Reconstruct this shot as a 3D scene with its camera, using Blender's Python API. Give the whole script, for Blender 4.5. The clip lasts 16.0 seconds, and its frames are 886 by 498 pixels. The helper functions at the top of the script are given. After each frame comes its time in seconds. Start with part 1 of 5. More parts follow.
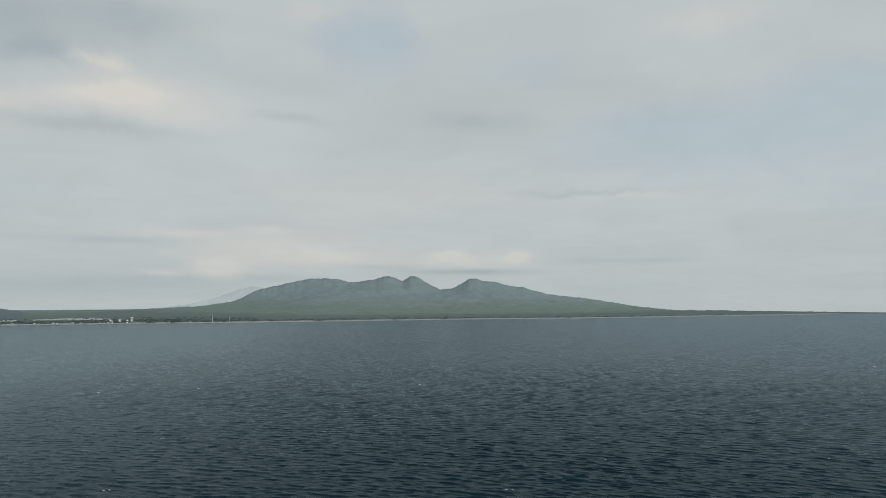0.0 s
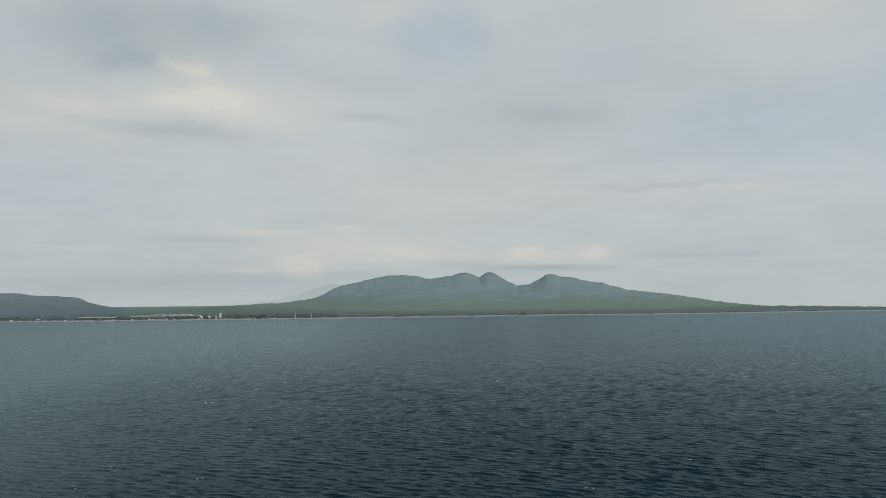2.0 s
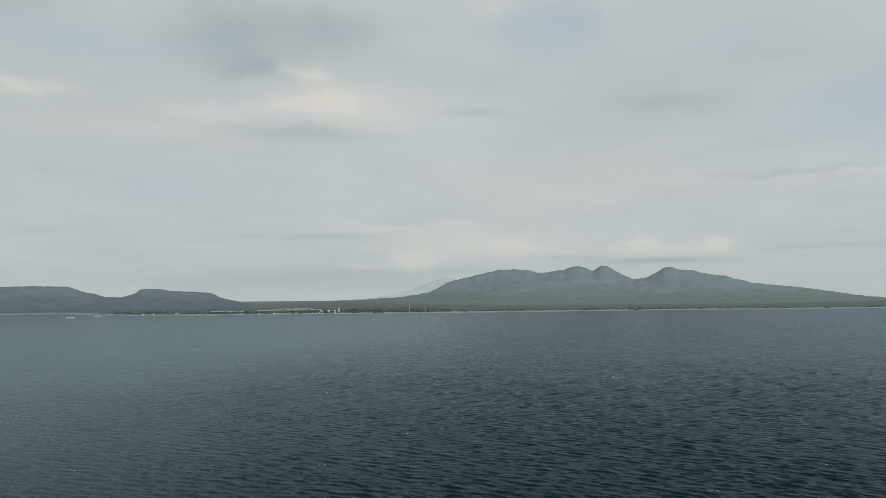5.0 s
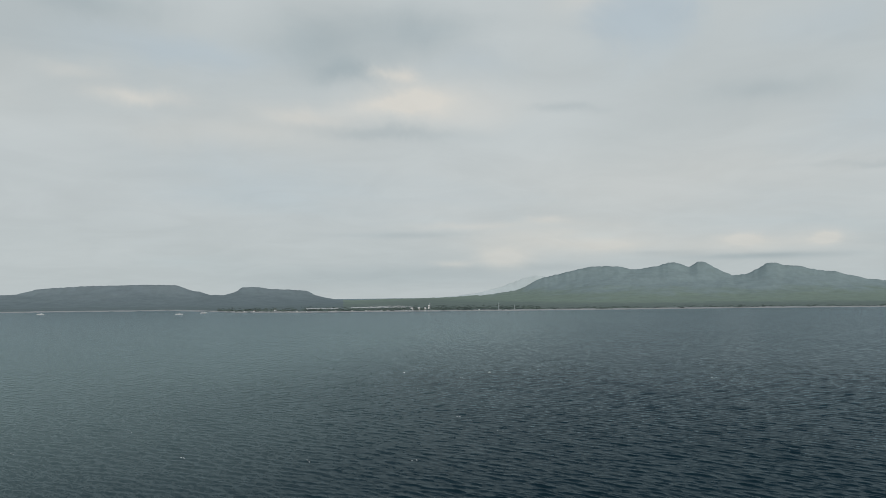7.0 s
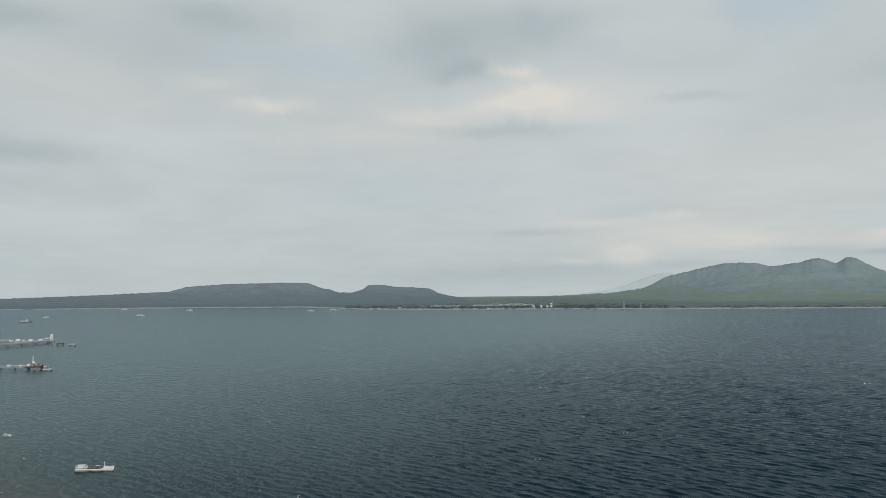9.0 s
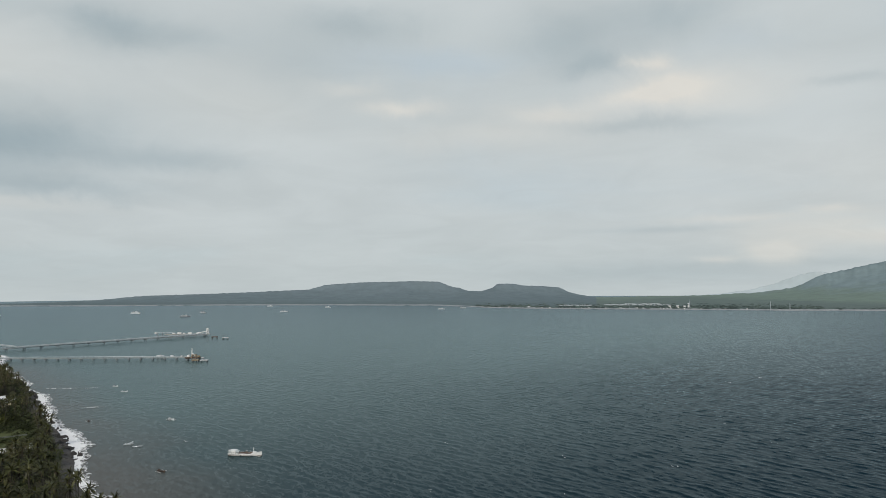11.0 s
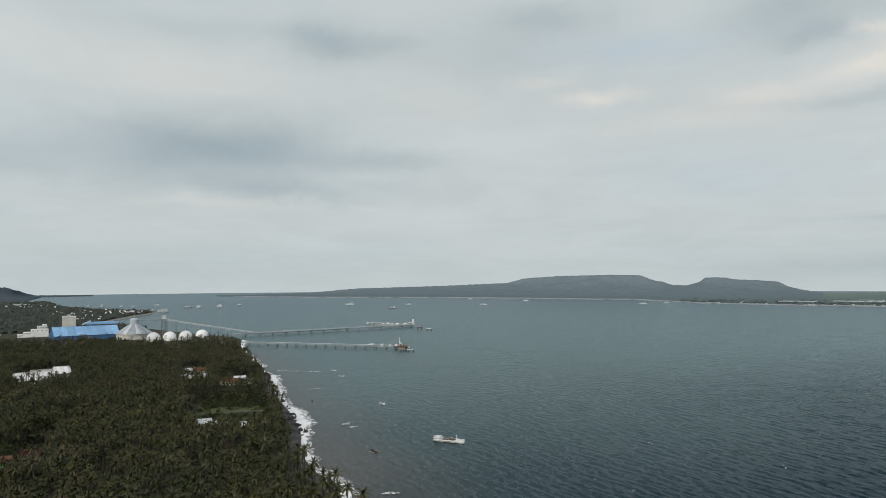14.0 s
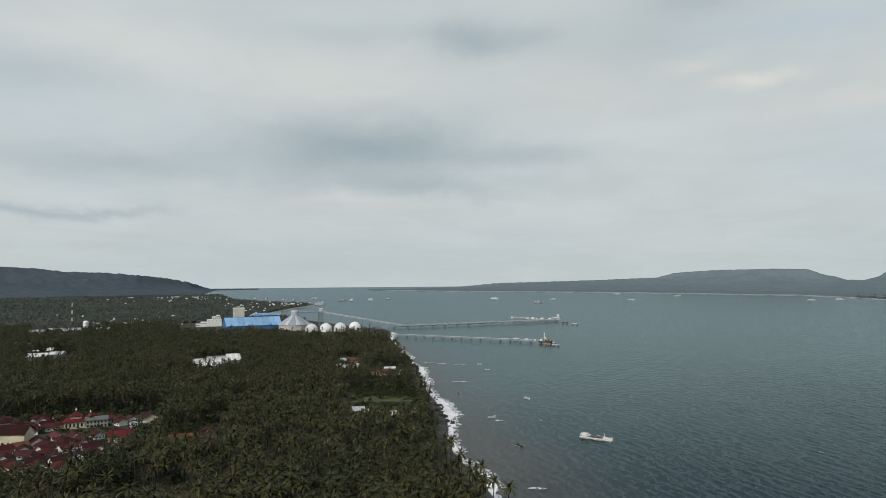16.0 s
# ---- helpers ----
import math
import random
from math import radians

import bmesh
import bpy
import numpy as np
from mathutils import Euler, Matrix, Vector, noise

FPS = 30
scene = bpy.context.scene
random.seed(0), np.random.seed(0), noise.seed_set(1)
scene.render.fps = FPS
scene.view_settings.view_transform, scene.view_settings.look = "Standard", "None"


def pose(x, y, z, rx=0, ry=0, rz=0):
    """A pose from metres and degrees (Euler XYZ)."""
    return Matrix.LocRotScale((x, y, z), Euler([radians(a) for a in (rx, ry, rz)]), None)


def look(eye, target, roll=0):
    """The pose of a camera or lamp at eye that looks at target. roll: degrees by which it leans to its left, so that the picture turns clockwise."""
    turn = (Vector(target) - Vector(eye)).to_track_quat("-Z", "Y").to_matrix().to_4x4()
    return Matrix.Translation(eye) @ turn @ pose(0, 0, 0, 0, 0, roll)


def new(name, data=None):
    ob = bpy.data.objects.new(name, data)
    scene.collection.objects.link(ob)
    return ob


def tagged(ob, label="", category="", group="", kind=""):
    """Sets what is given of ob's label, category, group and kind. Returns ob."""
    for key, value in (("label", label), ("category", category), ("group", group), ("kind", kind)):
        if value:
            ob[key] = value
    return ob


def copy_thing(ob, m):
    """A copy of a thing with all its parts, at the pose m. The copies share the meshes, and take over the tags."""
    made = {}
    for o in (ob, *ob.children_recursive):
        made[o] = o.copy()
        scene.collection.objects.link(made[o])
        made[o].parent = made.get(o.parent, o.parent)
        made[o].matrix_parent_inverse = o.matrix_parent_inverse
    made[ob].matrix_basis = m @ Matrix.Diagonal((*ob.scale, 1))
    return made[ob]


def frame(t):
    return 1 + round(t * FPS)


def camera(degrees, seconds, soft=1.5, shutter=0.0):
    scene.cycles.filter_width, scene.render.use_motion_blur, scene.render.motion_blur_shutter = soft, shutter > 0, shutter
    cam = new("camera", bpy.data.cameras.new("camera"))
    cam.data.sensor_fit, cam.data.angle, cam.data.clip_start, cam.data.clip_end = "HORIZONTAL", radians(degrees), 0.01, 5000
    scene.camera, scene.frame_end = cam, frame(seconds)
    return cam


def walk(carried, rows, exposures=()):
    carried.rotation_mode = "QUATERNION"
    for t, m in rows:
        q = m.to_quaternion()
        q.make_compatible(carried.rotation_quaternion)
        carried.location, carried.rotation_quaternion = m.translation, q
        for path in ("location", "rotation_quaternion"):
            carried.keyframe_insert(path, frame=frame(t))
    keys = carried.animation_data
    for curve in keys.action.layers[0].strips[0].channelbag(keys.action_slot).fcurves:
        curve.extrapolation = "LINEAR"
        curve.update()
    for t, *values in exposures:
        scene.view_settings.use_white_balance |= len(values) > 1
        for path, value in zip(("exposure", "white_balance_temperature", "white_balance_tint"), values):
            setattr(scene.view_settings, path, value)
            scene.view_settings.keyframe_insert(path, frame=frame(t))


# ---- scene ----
# The shore of a strait: a camera hovers 90 m up and turns to its left.
EYE = Vector((0, 0, 90))
cam = camera(65.45, 16.0, soft=0.8)
# seconds, heading to the left of +y, pitch up, roll
TURNS = [(0, 0.0, 3.93, 0.15), (0.5, 1.59, 3.85, 0.08), (1, 3.17, 3.77, 0.02), (1.5, 4.74, 3.69, -0.04),
         (2, 6.34, 3.61, -0.09), (2.5, 7.94, 3.53, -0.13), (3, 9.53, 3.45, -0.16), (3.5, 11.10, 3.38, -0.19),
         (4, 12.69, 3.30, -0.23), (6.5, 20.68, 3.06, -0.48), (7, 22.97, 3.02, -0.52), (7.5, 25.43, 2.99, -0.55),
         (8, 27.97, 2.95, -0.56), (8.5, 30.46, 2.94, -0.56), (9, 33.03, 2.93, -0.53), (11.5, 46.36, 2.87, -0.32),
         (12, 48.96, 2.82, -0.28), (12.5, 51.58, 2.77, -0.27), (13, 54.27, 2.68, -0.27), (13.5, 57.11, 2.58, -0.28),
         (14, 60.03, 2.47, -0.30), (14.5, 62.97, 2.37, -0.32), (15, 65.94, 2.28, -0.34), (15.5, 68.95, 2.18, -0.35),
         (16, 71.95, 2.08, -0.36)]


def heading(yaw, pitch):
    y, p = radians(yaw), radians(pitch)
    return Vector((-math.sin(y) * math.cos(p), math.cos(y) * math.cos(p), math.sin(p)))


walk(cam, [(t, look(EYE, EYE + heading(y, p), r)) for t, y, p, r in TURNS], exposures=[(0, -0.13), (4, -0.13), (9, -0.03), (16, 0.05)])


def at(az, r, z=0.0):
    """A place by its bearing (degrees to the left of +y) and its distance from the mast of the view."""
    return Vector((-r * math.sin(radians(az)), r * math.cos(radians(az)), z))


# ---- light ----
SUN_AZ, SUN_EL = 222.0, 42.0
sun = new("sun", bpy.data.lights.new("sun", "SUN"))
sun.data.energy, sun.data.angle, sun.data.color = 2.0, radians(11), (1.0, 0.93, 0.84)
sun.matrix_world = look((0, 0, 0), -heading(SUN_AZ, SUN_EL))


class Nodes:
    """Short hand for building node trees."""

    def __init__(self, tree):
        self.tree = tree
        tree.nodes.clear()

    def add(self, kind, *links, **values):
        n = self.tree.nodes.new(kind)
        for k, v in values.items():
            if k == "operation":
                n.operation = v
            elif k == "blend":
                n.data_type, n.blend_type = "RGBA", v
            elif k == "interp":
                n.interpolation_type = v
            elif k == "dims":
                n.noise_dimensions = v
        for i, link in enumerate(links):
            self.set(n, i, link)
        return n

    def set(self, n, i, link):
        if link is None:
            return
        if isinstance(link, bpy.types.NodeSocket):
            self.tree.links.new(link, n.inputs[i])
        else:
            n.inputs[i].default_value = link

    def math(self, op, a, b=None, c=None):
        return self.add("ShaderNodeMath", a, b, c, operation=op).outputs[0]

    def mix(self, fac, a, b, blend="MIX"):
        n = self.add("ShaderNodeMix", blend=blend)
        self.set(n, 0, fac), self.set(n, 6, a), self.set(n, 7, b)
        return n.outputs[2]

    def noise(self, vec, scale, detail=4.0, rough=0.55, distort=0.0):
        n = self.add("ShaderNodeTexNoise")
        self.set(n, 0, vec), self.set(n, 2, scale), self.set(n, 3, detail), self.set(n, 4, rough), self.set(n, 8, distort)
        return n.outputs[0]

    def ramp(self, x, lo, hi, a=0.0, b=1.0):
        n = self.add("ShaderNodeMapRange", interp="SMOOTHSTEP")
        for i, v in enumerate((x, lo, hi, a, b)):
            self.set(n, i, v)
        return n.outputs[0]


def rgb(r, g, b):
    return (r, g, b, 1.0)


def build_sky():
    w = bpy.data.worlds.new("sky")
    scene.world, w.use_nodes = w, True
    k = Nodes(w.node_tree)
    way = k.add("ShaderNodeTexCoord").outputs["Generated"]
    sky = k.add("ShaderNodeTexSky")
    sky.sky_type, sky.sun_disc = "NISHITA", False
    sky.sun_elevation, sky.sun_rotation = radians(SUN_EL), radians(-SUN_AZ)
    sky.air_density, sky.dust_density, sky.ozone_density = 1.0, 1.2, 2.0
    blue = k.mix(1.0, sky.outputs[0], rgb(0.085, 0.085, 0.085), "MULTIPLY")
    s = k.add("ShaderNodeSeparateXYZ", way)
    x, y, z = s.outputs
    az = k.math("MULTIPLY", k.math("ARCTAN2", k.math("MULTIPLY", x, -1.0), y), 57.2958)
    el = k.math("MULTIPLY", k.math("ARCSINE", z), 57.2958)
    # the cloud deck, seen flat from below: streaks that crowd towards the horizon
    depth = k.math("DIVIDE", 1.0, k.math("ADD", k.math("ABSOLUTE", z), 0.16))
    flat = k.add("ShaderNodeCombineXYZ", k.math("MULTIPLY", x, depth), k.math("MULTIPLY", y, depth), k.math("MULTIPLY", z, 2.0)).outputs[0]
    broad = k.noise(flat, 0.55, 5.0, 0.5, 0.3)
    streak = k.noise(flat, 1.1, 4.0, 0.45, 0.4)
    wobble = k.noise(flat, 1.3, 4.0, 0.5, 0.3)
    wobble2 = k.noise(flat, 2.2, 4.0, 0.5, 0.3)

    wisp = k.noise(way, 9.0, 6.0, 0.62, 0.8)
    wisp2 = k.noise(k.add("ShaderNodeVectorMath", way, (3.1, 7.7, 1.3), operation="ADD").outputs[0], 11.0, 6.0, 0.62, 0.6)

    def clump(items, fa, fe, fray=1.0):
        """Sum of soft clouds, frayed by fa and fe degrees: bearing, height, half widths, weight."""
        wa = k.math("ADD", az, k.math("MULTIPLY", k.math("SUBTRACT", wobble, 0.5), fa))
        we = k.math("ADD", el, k.math("MULTIPLY", k.math("SUBTRACT", wobble2, 0.5), fe))
        we = k.math("ADD", we, k.math("MULTIPLY", k.math("SUBTRACT", wisp, 0.5), 2.6 * fray))
        wa = k.math("ADD", wa, k.math("MULTIPLY", k.math("SUBTRACT", wisp2, 0.5), 7.0 * fray))
        total = 0.0
        for a, e, sa, se, amount in items:
            p = k.math("POWER", k.math("MULTIPLY", k.math("SUBTRACT", wa, a), 1.0 / sa), 2.0)
            q = k.math("POWER", k.math("MULTIPLY", k.math("SUBTRACT", we, e), 1.0 / se), 2.0)
            g = k.math("MULTIPLY", k.math("EXPONENT", k.math("MULTIPLY", k.math("ADD", p, q), -1.0)), amount)
            total = k.math("ADD", total, g)
        return total

    dark = clump([(79.5, 10.6, 10.5, 2.9, 0.62), (73.3, 7.3, 7.0, 0.95, 0.42), (64.8, 9.9, 5.2, 0.9, 0.38), (76.5, 10.0, 8.0, 1.6, 0.25), (98.0, 8.4, 9.9, 1.3, 0.42), (102.0, 5.0, 8.5, 0.42, 0.6),
                  (66.2, 18.8, 5.6, 1.2, 0.42), (70.2, 18.6, 2.8, 2.0, 0.35), (50.5, 20.7, 5.2, 1.3, 0.42), (80.0, 19.2, 8.5, 0.9, 0.22), (102.9, 14.5, 9.4, 1.4, 0.25),
                  (33.2, 19.2, 5.2, 1.9, 0.45), (31.0, 17.2, 2.8, 0.9, 0.42), (24.9, 20.4, 4.2, 1.9, 0.45), (27.6, 12.7, 7.0, 0.6, 0.34), (54.8, 17.5, 5.6, 2.3, 0.2),
                  (12.8, 14.2, 3.0, 0.35, 0.25), (-3.0, 14.4, 4.2, 1.0, 0.28), (-11.3, 8.6, 6.6, 0.26, 0.3)], 5.0, 1.6, 0.8)
    warm = clump([(26.9, 17.05, 1.8, 0.6, 0.85), (25.7, 15.1, 3.2, 1.1, 0.95), (28.4, 14.6, 3.3, 0.5, 0.4), (34.8, 13.8, 4.0, 0.9, 0.6), (47.0, 14.35, 3.2, 0.6, 0.75), (51.5, 15.9, 2.8, 0.65, 0.32),
                  (22.0, 14.5, 6.5, 1.5, 0.4), (39.5, 12.0, 8.5, 1.2, 0.35), (10.9, 22.5, 2.8, 1.0, 0.35), (-21.5, 20.9, 4.2, 1.4, 0.35), (-16.5, 8.1, 2.8, 0.33, 0.35), (0.0, 8.0, 20.0, 3.4, 0.26),
                  (78.5, 6.0, 8.0, 0.42, 0.28), (81.5, 15.6, 10.0, 2.6, 0.32), (60.3, 14.7, 7.0, 2.8, 0.2), (99.7, 17.7, 7.5, 1.9, 0.3)], 4.0, 1.2, 0.7)
    # the low bank over the mountain: pale puffs on a thin dark base
    puff = clump([(17.9, 2.2, 1.9, 0.75, 1.15), (14.1, 5.25, 1.6, 0.3, 0.45), (-0.7, 3.33, 1.3, 0.4, 1.25), (-5.9, 3.15, 1.2, 0.42, 1.25), (22.0, 1.72, 1.6, 0.28, 0.7), (12.7, 3.6, 7.5, 1.3, 0.78),
                  (-1.5, 2.85, 6.1, 0.7, 0.62), (9.3, 3.1, 2.8, 0.55, 0.5), (20.0, 4.9, 5.0, 0.3, 0.35)], 2.0, 0.6, 0.4)
    base = clump([(-1.5, 2.04, 5.6, 0.25, 0.9), (5.5, 2.45, 2.8, 0.2, 0.4), (27.1, 0.8, 12.2, 0.9, 0.5), (15.6, 1.5, 5.6, 0.35, 0.35), (25.7, 4.2, 6.1, 0.28, 0.3), (80.8, 0.9, 11.7, 1.2, 0.3), (-14.0, 2.9, 7.0, 0.25, 0.3)], 1.5, 0.25, 0.06)
    dark, warm = k.math("ADD", dark, base), k.math("ADD", warm, puff)
    hole = clump([(6.4, 20.5, 5.0, 3.2, 0.85), (-19.6, 12.6, 12.2, 3.3, 0.85), (-8.7, 18.7, 7.0, 2.8, 0.5), (-30.0, 15.2, 5.6, 2.8, 0.8), (43.7, 18.1, 8.0, 1.9, 0.6), (69.3, 11.9, 2.8, 1.9, 0.25), (20.0, 18.2, 3.6, 1.6, 0.3)], 8.0, 2.5)
    high = k.ramp(el, 21.0, 32.0, 0.0, 0.62)
    cover = k.ramp(k.math("SUBTRACT", k.math("SUBTRACT", broad, high), k.math("MULTIPLY", hole, 0.45)), 0.16, 0.52, k.ramp(el, 18.0, 32.0, 0.45, 0.08), 0.97)
    tone = k.ramp(streak, 0.3, 0.72, 0.0, 1.0)
    cloud = k.mix(tone, rgb(0.515, 0.562, 0.572), rgb(0.560, 0.606, 0.616))
    cloud = k.mix(k.math("MINIMUM", dark, 1.0), cloud, rgb(0.285, 0.365, 0.405))
    cloud = k.mix(k.math("MINIMUM", warm, 1.0), cloud, rgb(0.71, 0.692, 0.642))
    low = k.ramp(el, 0.0, 7.0, 0.5, 0.0)
    cloud = k.mix(low, cloud, rgb(0.49, 0.547, 0.553))
    pale = k.mix(k.ramp(el, 15.0, 50.0, 0.75, 0.15), blue, rgb(0.535, 0.642, 0.700))
    colour = k.mix(cover, pale, cloud)
    curd = k.ramp(k.noise(flat, 2.4, 6.0, 0.6, 0.9), 0.3, 0.7, 0.98, 1.02)
    colour = k.mix(1.0, colour, k.add("ShaderNodeCombineColor", curd, curd, curd).outputs[0], "MULTIPLY")
    bg = k.add("ShaderNodeBackground", colour, 1.0)
    out = k.add("ShaderNodeOutputWorld", bg.outputs[0])
    return w


build_sky()
scene.view_settings.exposure = 0.0

# ---- materials ----


def surface(name, c1, c2, scale, rough=0.8, bump=0.0, bump_scale=1.0, metal=0.0, island=0.0, each=0.0, spec=0.3, stretch=(1, 1, 1), fine=0.25, through_light=0.0):
    """A solid surface: two colours mixed by a broad noise, a fine grain, relief, and variation from piece to piece."""
    m = bpy.data.materials.new(name)
    m.use_nodes = True
    k = Nodes(m.node_tree)
    geo = k.add("ShaderNodeNewGeometry")
    place = k.add("ShaderNodeVectorMath", geo.outputs["Position"], stretch, operation="MULTIPLY").outputs[0]
    big = k.ramp(k.noise(place, scale, 5.0, 0.6), 0.3, 0.7)
    small = k.noise(place, scale * 9.0, 3.0, 0.6)
    colour = k.mix(big, rgb(*c1), rgb(*c2))
    value = k.ramp(small, 0.25, 0.75, 1.0 - fine, 1.0 + fine)
    if island:
        value = k.math("MULTIPLY", value, k.ramp(geo.outputs["Random Per Island"], 0.0, 1.0, 1.0 - island, 1.0 + island))
    if each:
        info = k.add("ShaderNodeObjectInfo")
        value = k.math("MULTIPLY", value, k.ramp(info.outputs["Random"], 0.0, 1.0, 1.0 - each, 1.0 + each))
    colour = k.mix(1.0, colour, k.add("ShaderNodeCombineColor", value, value, value).outputs[0], "MULTIPLY")
    b = k.add("ShaderNodeBsdfPrincipled")
    for key, v in (("Base Color", colour), ("Roughness", rough), ("Metallic", metal), ("Specular IOR Level", spec)):
        k.set(b, list(b.inputs.keys()).index(key), v)
    if bump:
        n = k.add("ShaderNodeBump")
        n.inputs["Strength"].default_value, n.inputs["Distance"].default_value = 1.0, bump
        k.tree.links.new(k.noise(place, bump_scale, 4.0, 0.6), n.inputs["Height"])
        k.tree.links.new(n.outputs[0], b.inputs["Normal"])
    shader = b.outputs[0]
    if through_light:
        t = k.add("ShaderNodeBsdfTranslucent", colour)
        shader = k.add("ShaderNodeMixShader", through_light, shader, t.outputs[0]).outputs[0]
    k.add("ShaderNodeOutputMaterial", shader)
    return m


def sea_surface():
    m = bpy.data.materials.new("sea_water")
    m.use_nodes = True
    k = Nodes(m.node_tree)
    geo = k.add("ShaderNodeNewGeometry")
    place = geo.outputs["Position"]
    turn = k.add("ShaderNodeMapping", place)
    turn.inputs["Rotation"].default_value = (0, 0, radians(18))
    slim = k.add("ShaderNodeMapping", turn.outputs[0])
    slim.inputs["Scale"].default_value = (0.4, 1.0, 1.0)

    def tilt(scale, detail, amount):
        """Slopes of waves of one size, steeper across the crests than along them."""
        n = k.add("ShaderNodeTexNoise")
        k.set(n, 0, slim.outputs[0]), k.set(n, 2, scale), k.set(n, 3, detail), k.set(n, 4, 0.6), k.set(n, 8, 0.4)
        centred = k.add("ShaderNodeVectorMath", n.outputs[1], (0.5, 0.5, 0.5), operation="SUBTRACT").outputs[0]
        reach = k.add("ShaderNodeCombineXYZ", k.math("MULTIPLY", amount, 0.55), amount, 0.0).outputs[0]
        return k.add("ShaderNodeVectorMath", centred, reach, operation="MULTIPLY").outputs[0]

    away = k.add("ShaderNodeVectorMath", place, operation="LENGTH").outputs["Value"]
    gust = k.noise(slim.outputs[0], 0.008, 4.0, 0.6, 0.4)
    breeze = k.ramp(gust, 0.35, 0.65, 0.85, 1.12)
    ripple = tilt(0.9, 3.0, k.math("MULTIPLY", breeze, 0.5))
    chop = tilt(0.42, 2.0, k.math("MULTIPLY", breeze, k.ramp(away, 380.0, 1150.0, 0.35, 0.5)))
    lean = k.add("ShaderNodeVectorMath", ripple, chop, operation="ADD").outputs[0]
    normal = k.add("ShaderNodeVectorMath", geo.outputs["Normal"], lean, operation="ADD").outputs[0]
    normal = k.add("ShaderNodeVectorMath", normal, operation="NORMALIZE").outputs[0]
    # silt stirred up along the near shore, greener water off it
    s = k.add("ShaderNodeSeparateXYZ", place)
    off = k.math("ADD", k.math("ADD", s.outputs[1], k.math("MULTIPLY", s.outputs[0], 0.19)), k.math("MULTIPLY", k.noise(place, 0.012, 4.0, 0.6), 70.0))
    silt = k.math("MULTIPLY", k.ramp(off, 75.0, 168.0, 1.0, 0.0), k.ramp(s.outputs[0], -1000.0, -800.0, 0.0, 1.0))
    patch = k.ramp(k.noise(place, 0.0025, 4.0, 0.6), 0.35, 0.65)
    colour = k.mix(patch, rgb(0.004, 0.015, 0.021), rgb(0.005, 0.018, 0.025))
    # cloudy water in the bay by the piers
    bay = k.ramp(k.math("ADD", s.outputs[0], k.math("MULTIPLY", k.noise(place, 0.004, 4.0, 0.6), 240.0)), -480.0, 40.0, 1.0, 0.0)
    bay = k.math("MULTIPLY", bay, k.ramp(away, 900.0, 2600.0, 1.0, 0.35))
    colour = k.mix(bay, colour, rgb(0.072, 0.110, 0.104))
    colour = k.mix(silt, colour, rgb(0.092, 0.080, 0.067))
    body = k.add("ShaderNodeBsdfDiffuse", colour)
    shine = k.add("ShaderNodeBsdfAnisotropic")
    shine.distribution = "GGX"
    # a blue tint put into the gloss colours the reflected sky
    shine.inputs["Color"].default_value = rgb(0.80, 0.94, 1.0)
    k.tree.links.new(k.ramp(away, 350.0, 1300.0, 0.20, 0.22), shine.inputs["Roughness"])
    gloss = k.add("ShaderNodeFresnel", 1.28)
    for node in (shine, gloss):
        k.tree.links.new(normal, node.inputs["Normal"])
    # the reflection is also scaled to about half its Fresnel strength
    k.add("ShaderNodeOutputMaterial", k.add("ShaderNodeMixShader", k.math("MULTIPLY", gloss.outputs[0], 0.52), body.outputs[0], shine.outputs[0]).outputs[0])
    return m


def foam_surface(name, lo, hi):
    m = bpy.data.materials.new(name)
    m.use_nodes = True
    k = Nodes(m.node_tree)
    place = k.add("ShaderNodeNewGeometry").outputs["Position"]
    n = k.math("ADD", k.math("MULTIPLY", k.noise(place, 0.35, 5.0, 0.65, 0.5), 0.7), k.math("MULTIPLY", k.noise(place, 1.6, 3.0, 0.6), 0.3))
    clear = k.ramp(n, lo, hi, 0.97, 0.0)
    b = k.add("ShaderNodeBsdfPrincipled")
    b.inputs["Base Color"].default_value, b.inputs["Roughness"].default_value = rgb(0.86, 0.86, 0.84), 0.9
    t = k.add("ShaderNodeBsdfTransparent")
    k.add("ShaderNodeOutputMaterial", k.add("ShaderNodeMixShader", clear, b.outputs[0], t.outputs[0]).outputs[0])
    return m


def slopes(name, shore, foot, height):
    """Wooded slopes far off: groves by the shore, fields on the foot, forest above, blending into one another. Haze is
    put into all colours, sunlight into the mountain's green foot.
    """
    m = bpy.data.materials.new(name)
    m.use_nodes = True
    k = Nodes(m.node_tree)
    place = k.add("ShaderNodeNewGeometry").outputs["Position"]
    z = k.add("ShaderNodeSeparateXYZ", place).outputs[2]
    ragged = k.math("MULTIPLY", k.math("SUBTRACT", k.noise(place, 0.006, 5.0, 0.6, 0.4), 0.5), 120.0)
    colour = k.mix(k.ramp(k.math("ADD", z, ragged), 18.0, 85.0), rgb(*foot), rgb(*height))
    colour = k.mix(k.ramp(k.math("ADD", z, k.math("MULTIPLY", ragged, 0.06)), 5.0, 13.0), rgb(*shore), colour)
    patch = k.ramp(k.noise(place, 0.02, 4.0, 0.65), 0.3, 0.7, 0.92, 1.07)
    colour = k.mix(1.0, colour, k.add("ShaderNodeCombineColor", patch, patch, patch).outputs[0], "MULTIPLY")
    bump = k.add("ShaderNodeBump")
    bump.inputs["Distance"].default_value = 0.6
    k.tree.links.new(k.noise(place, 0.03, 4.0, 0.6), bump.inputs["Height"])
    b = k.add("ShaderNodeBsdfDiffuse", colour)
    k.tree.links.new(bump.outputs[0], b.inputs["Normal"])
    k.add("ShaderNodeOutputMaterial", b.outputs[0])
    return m


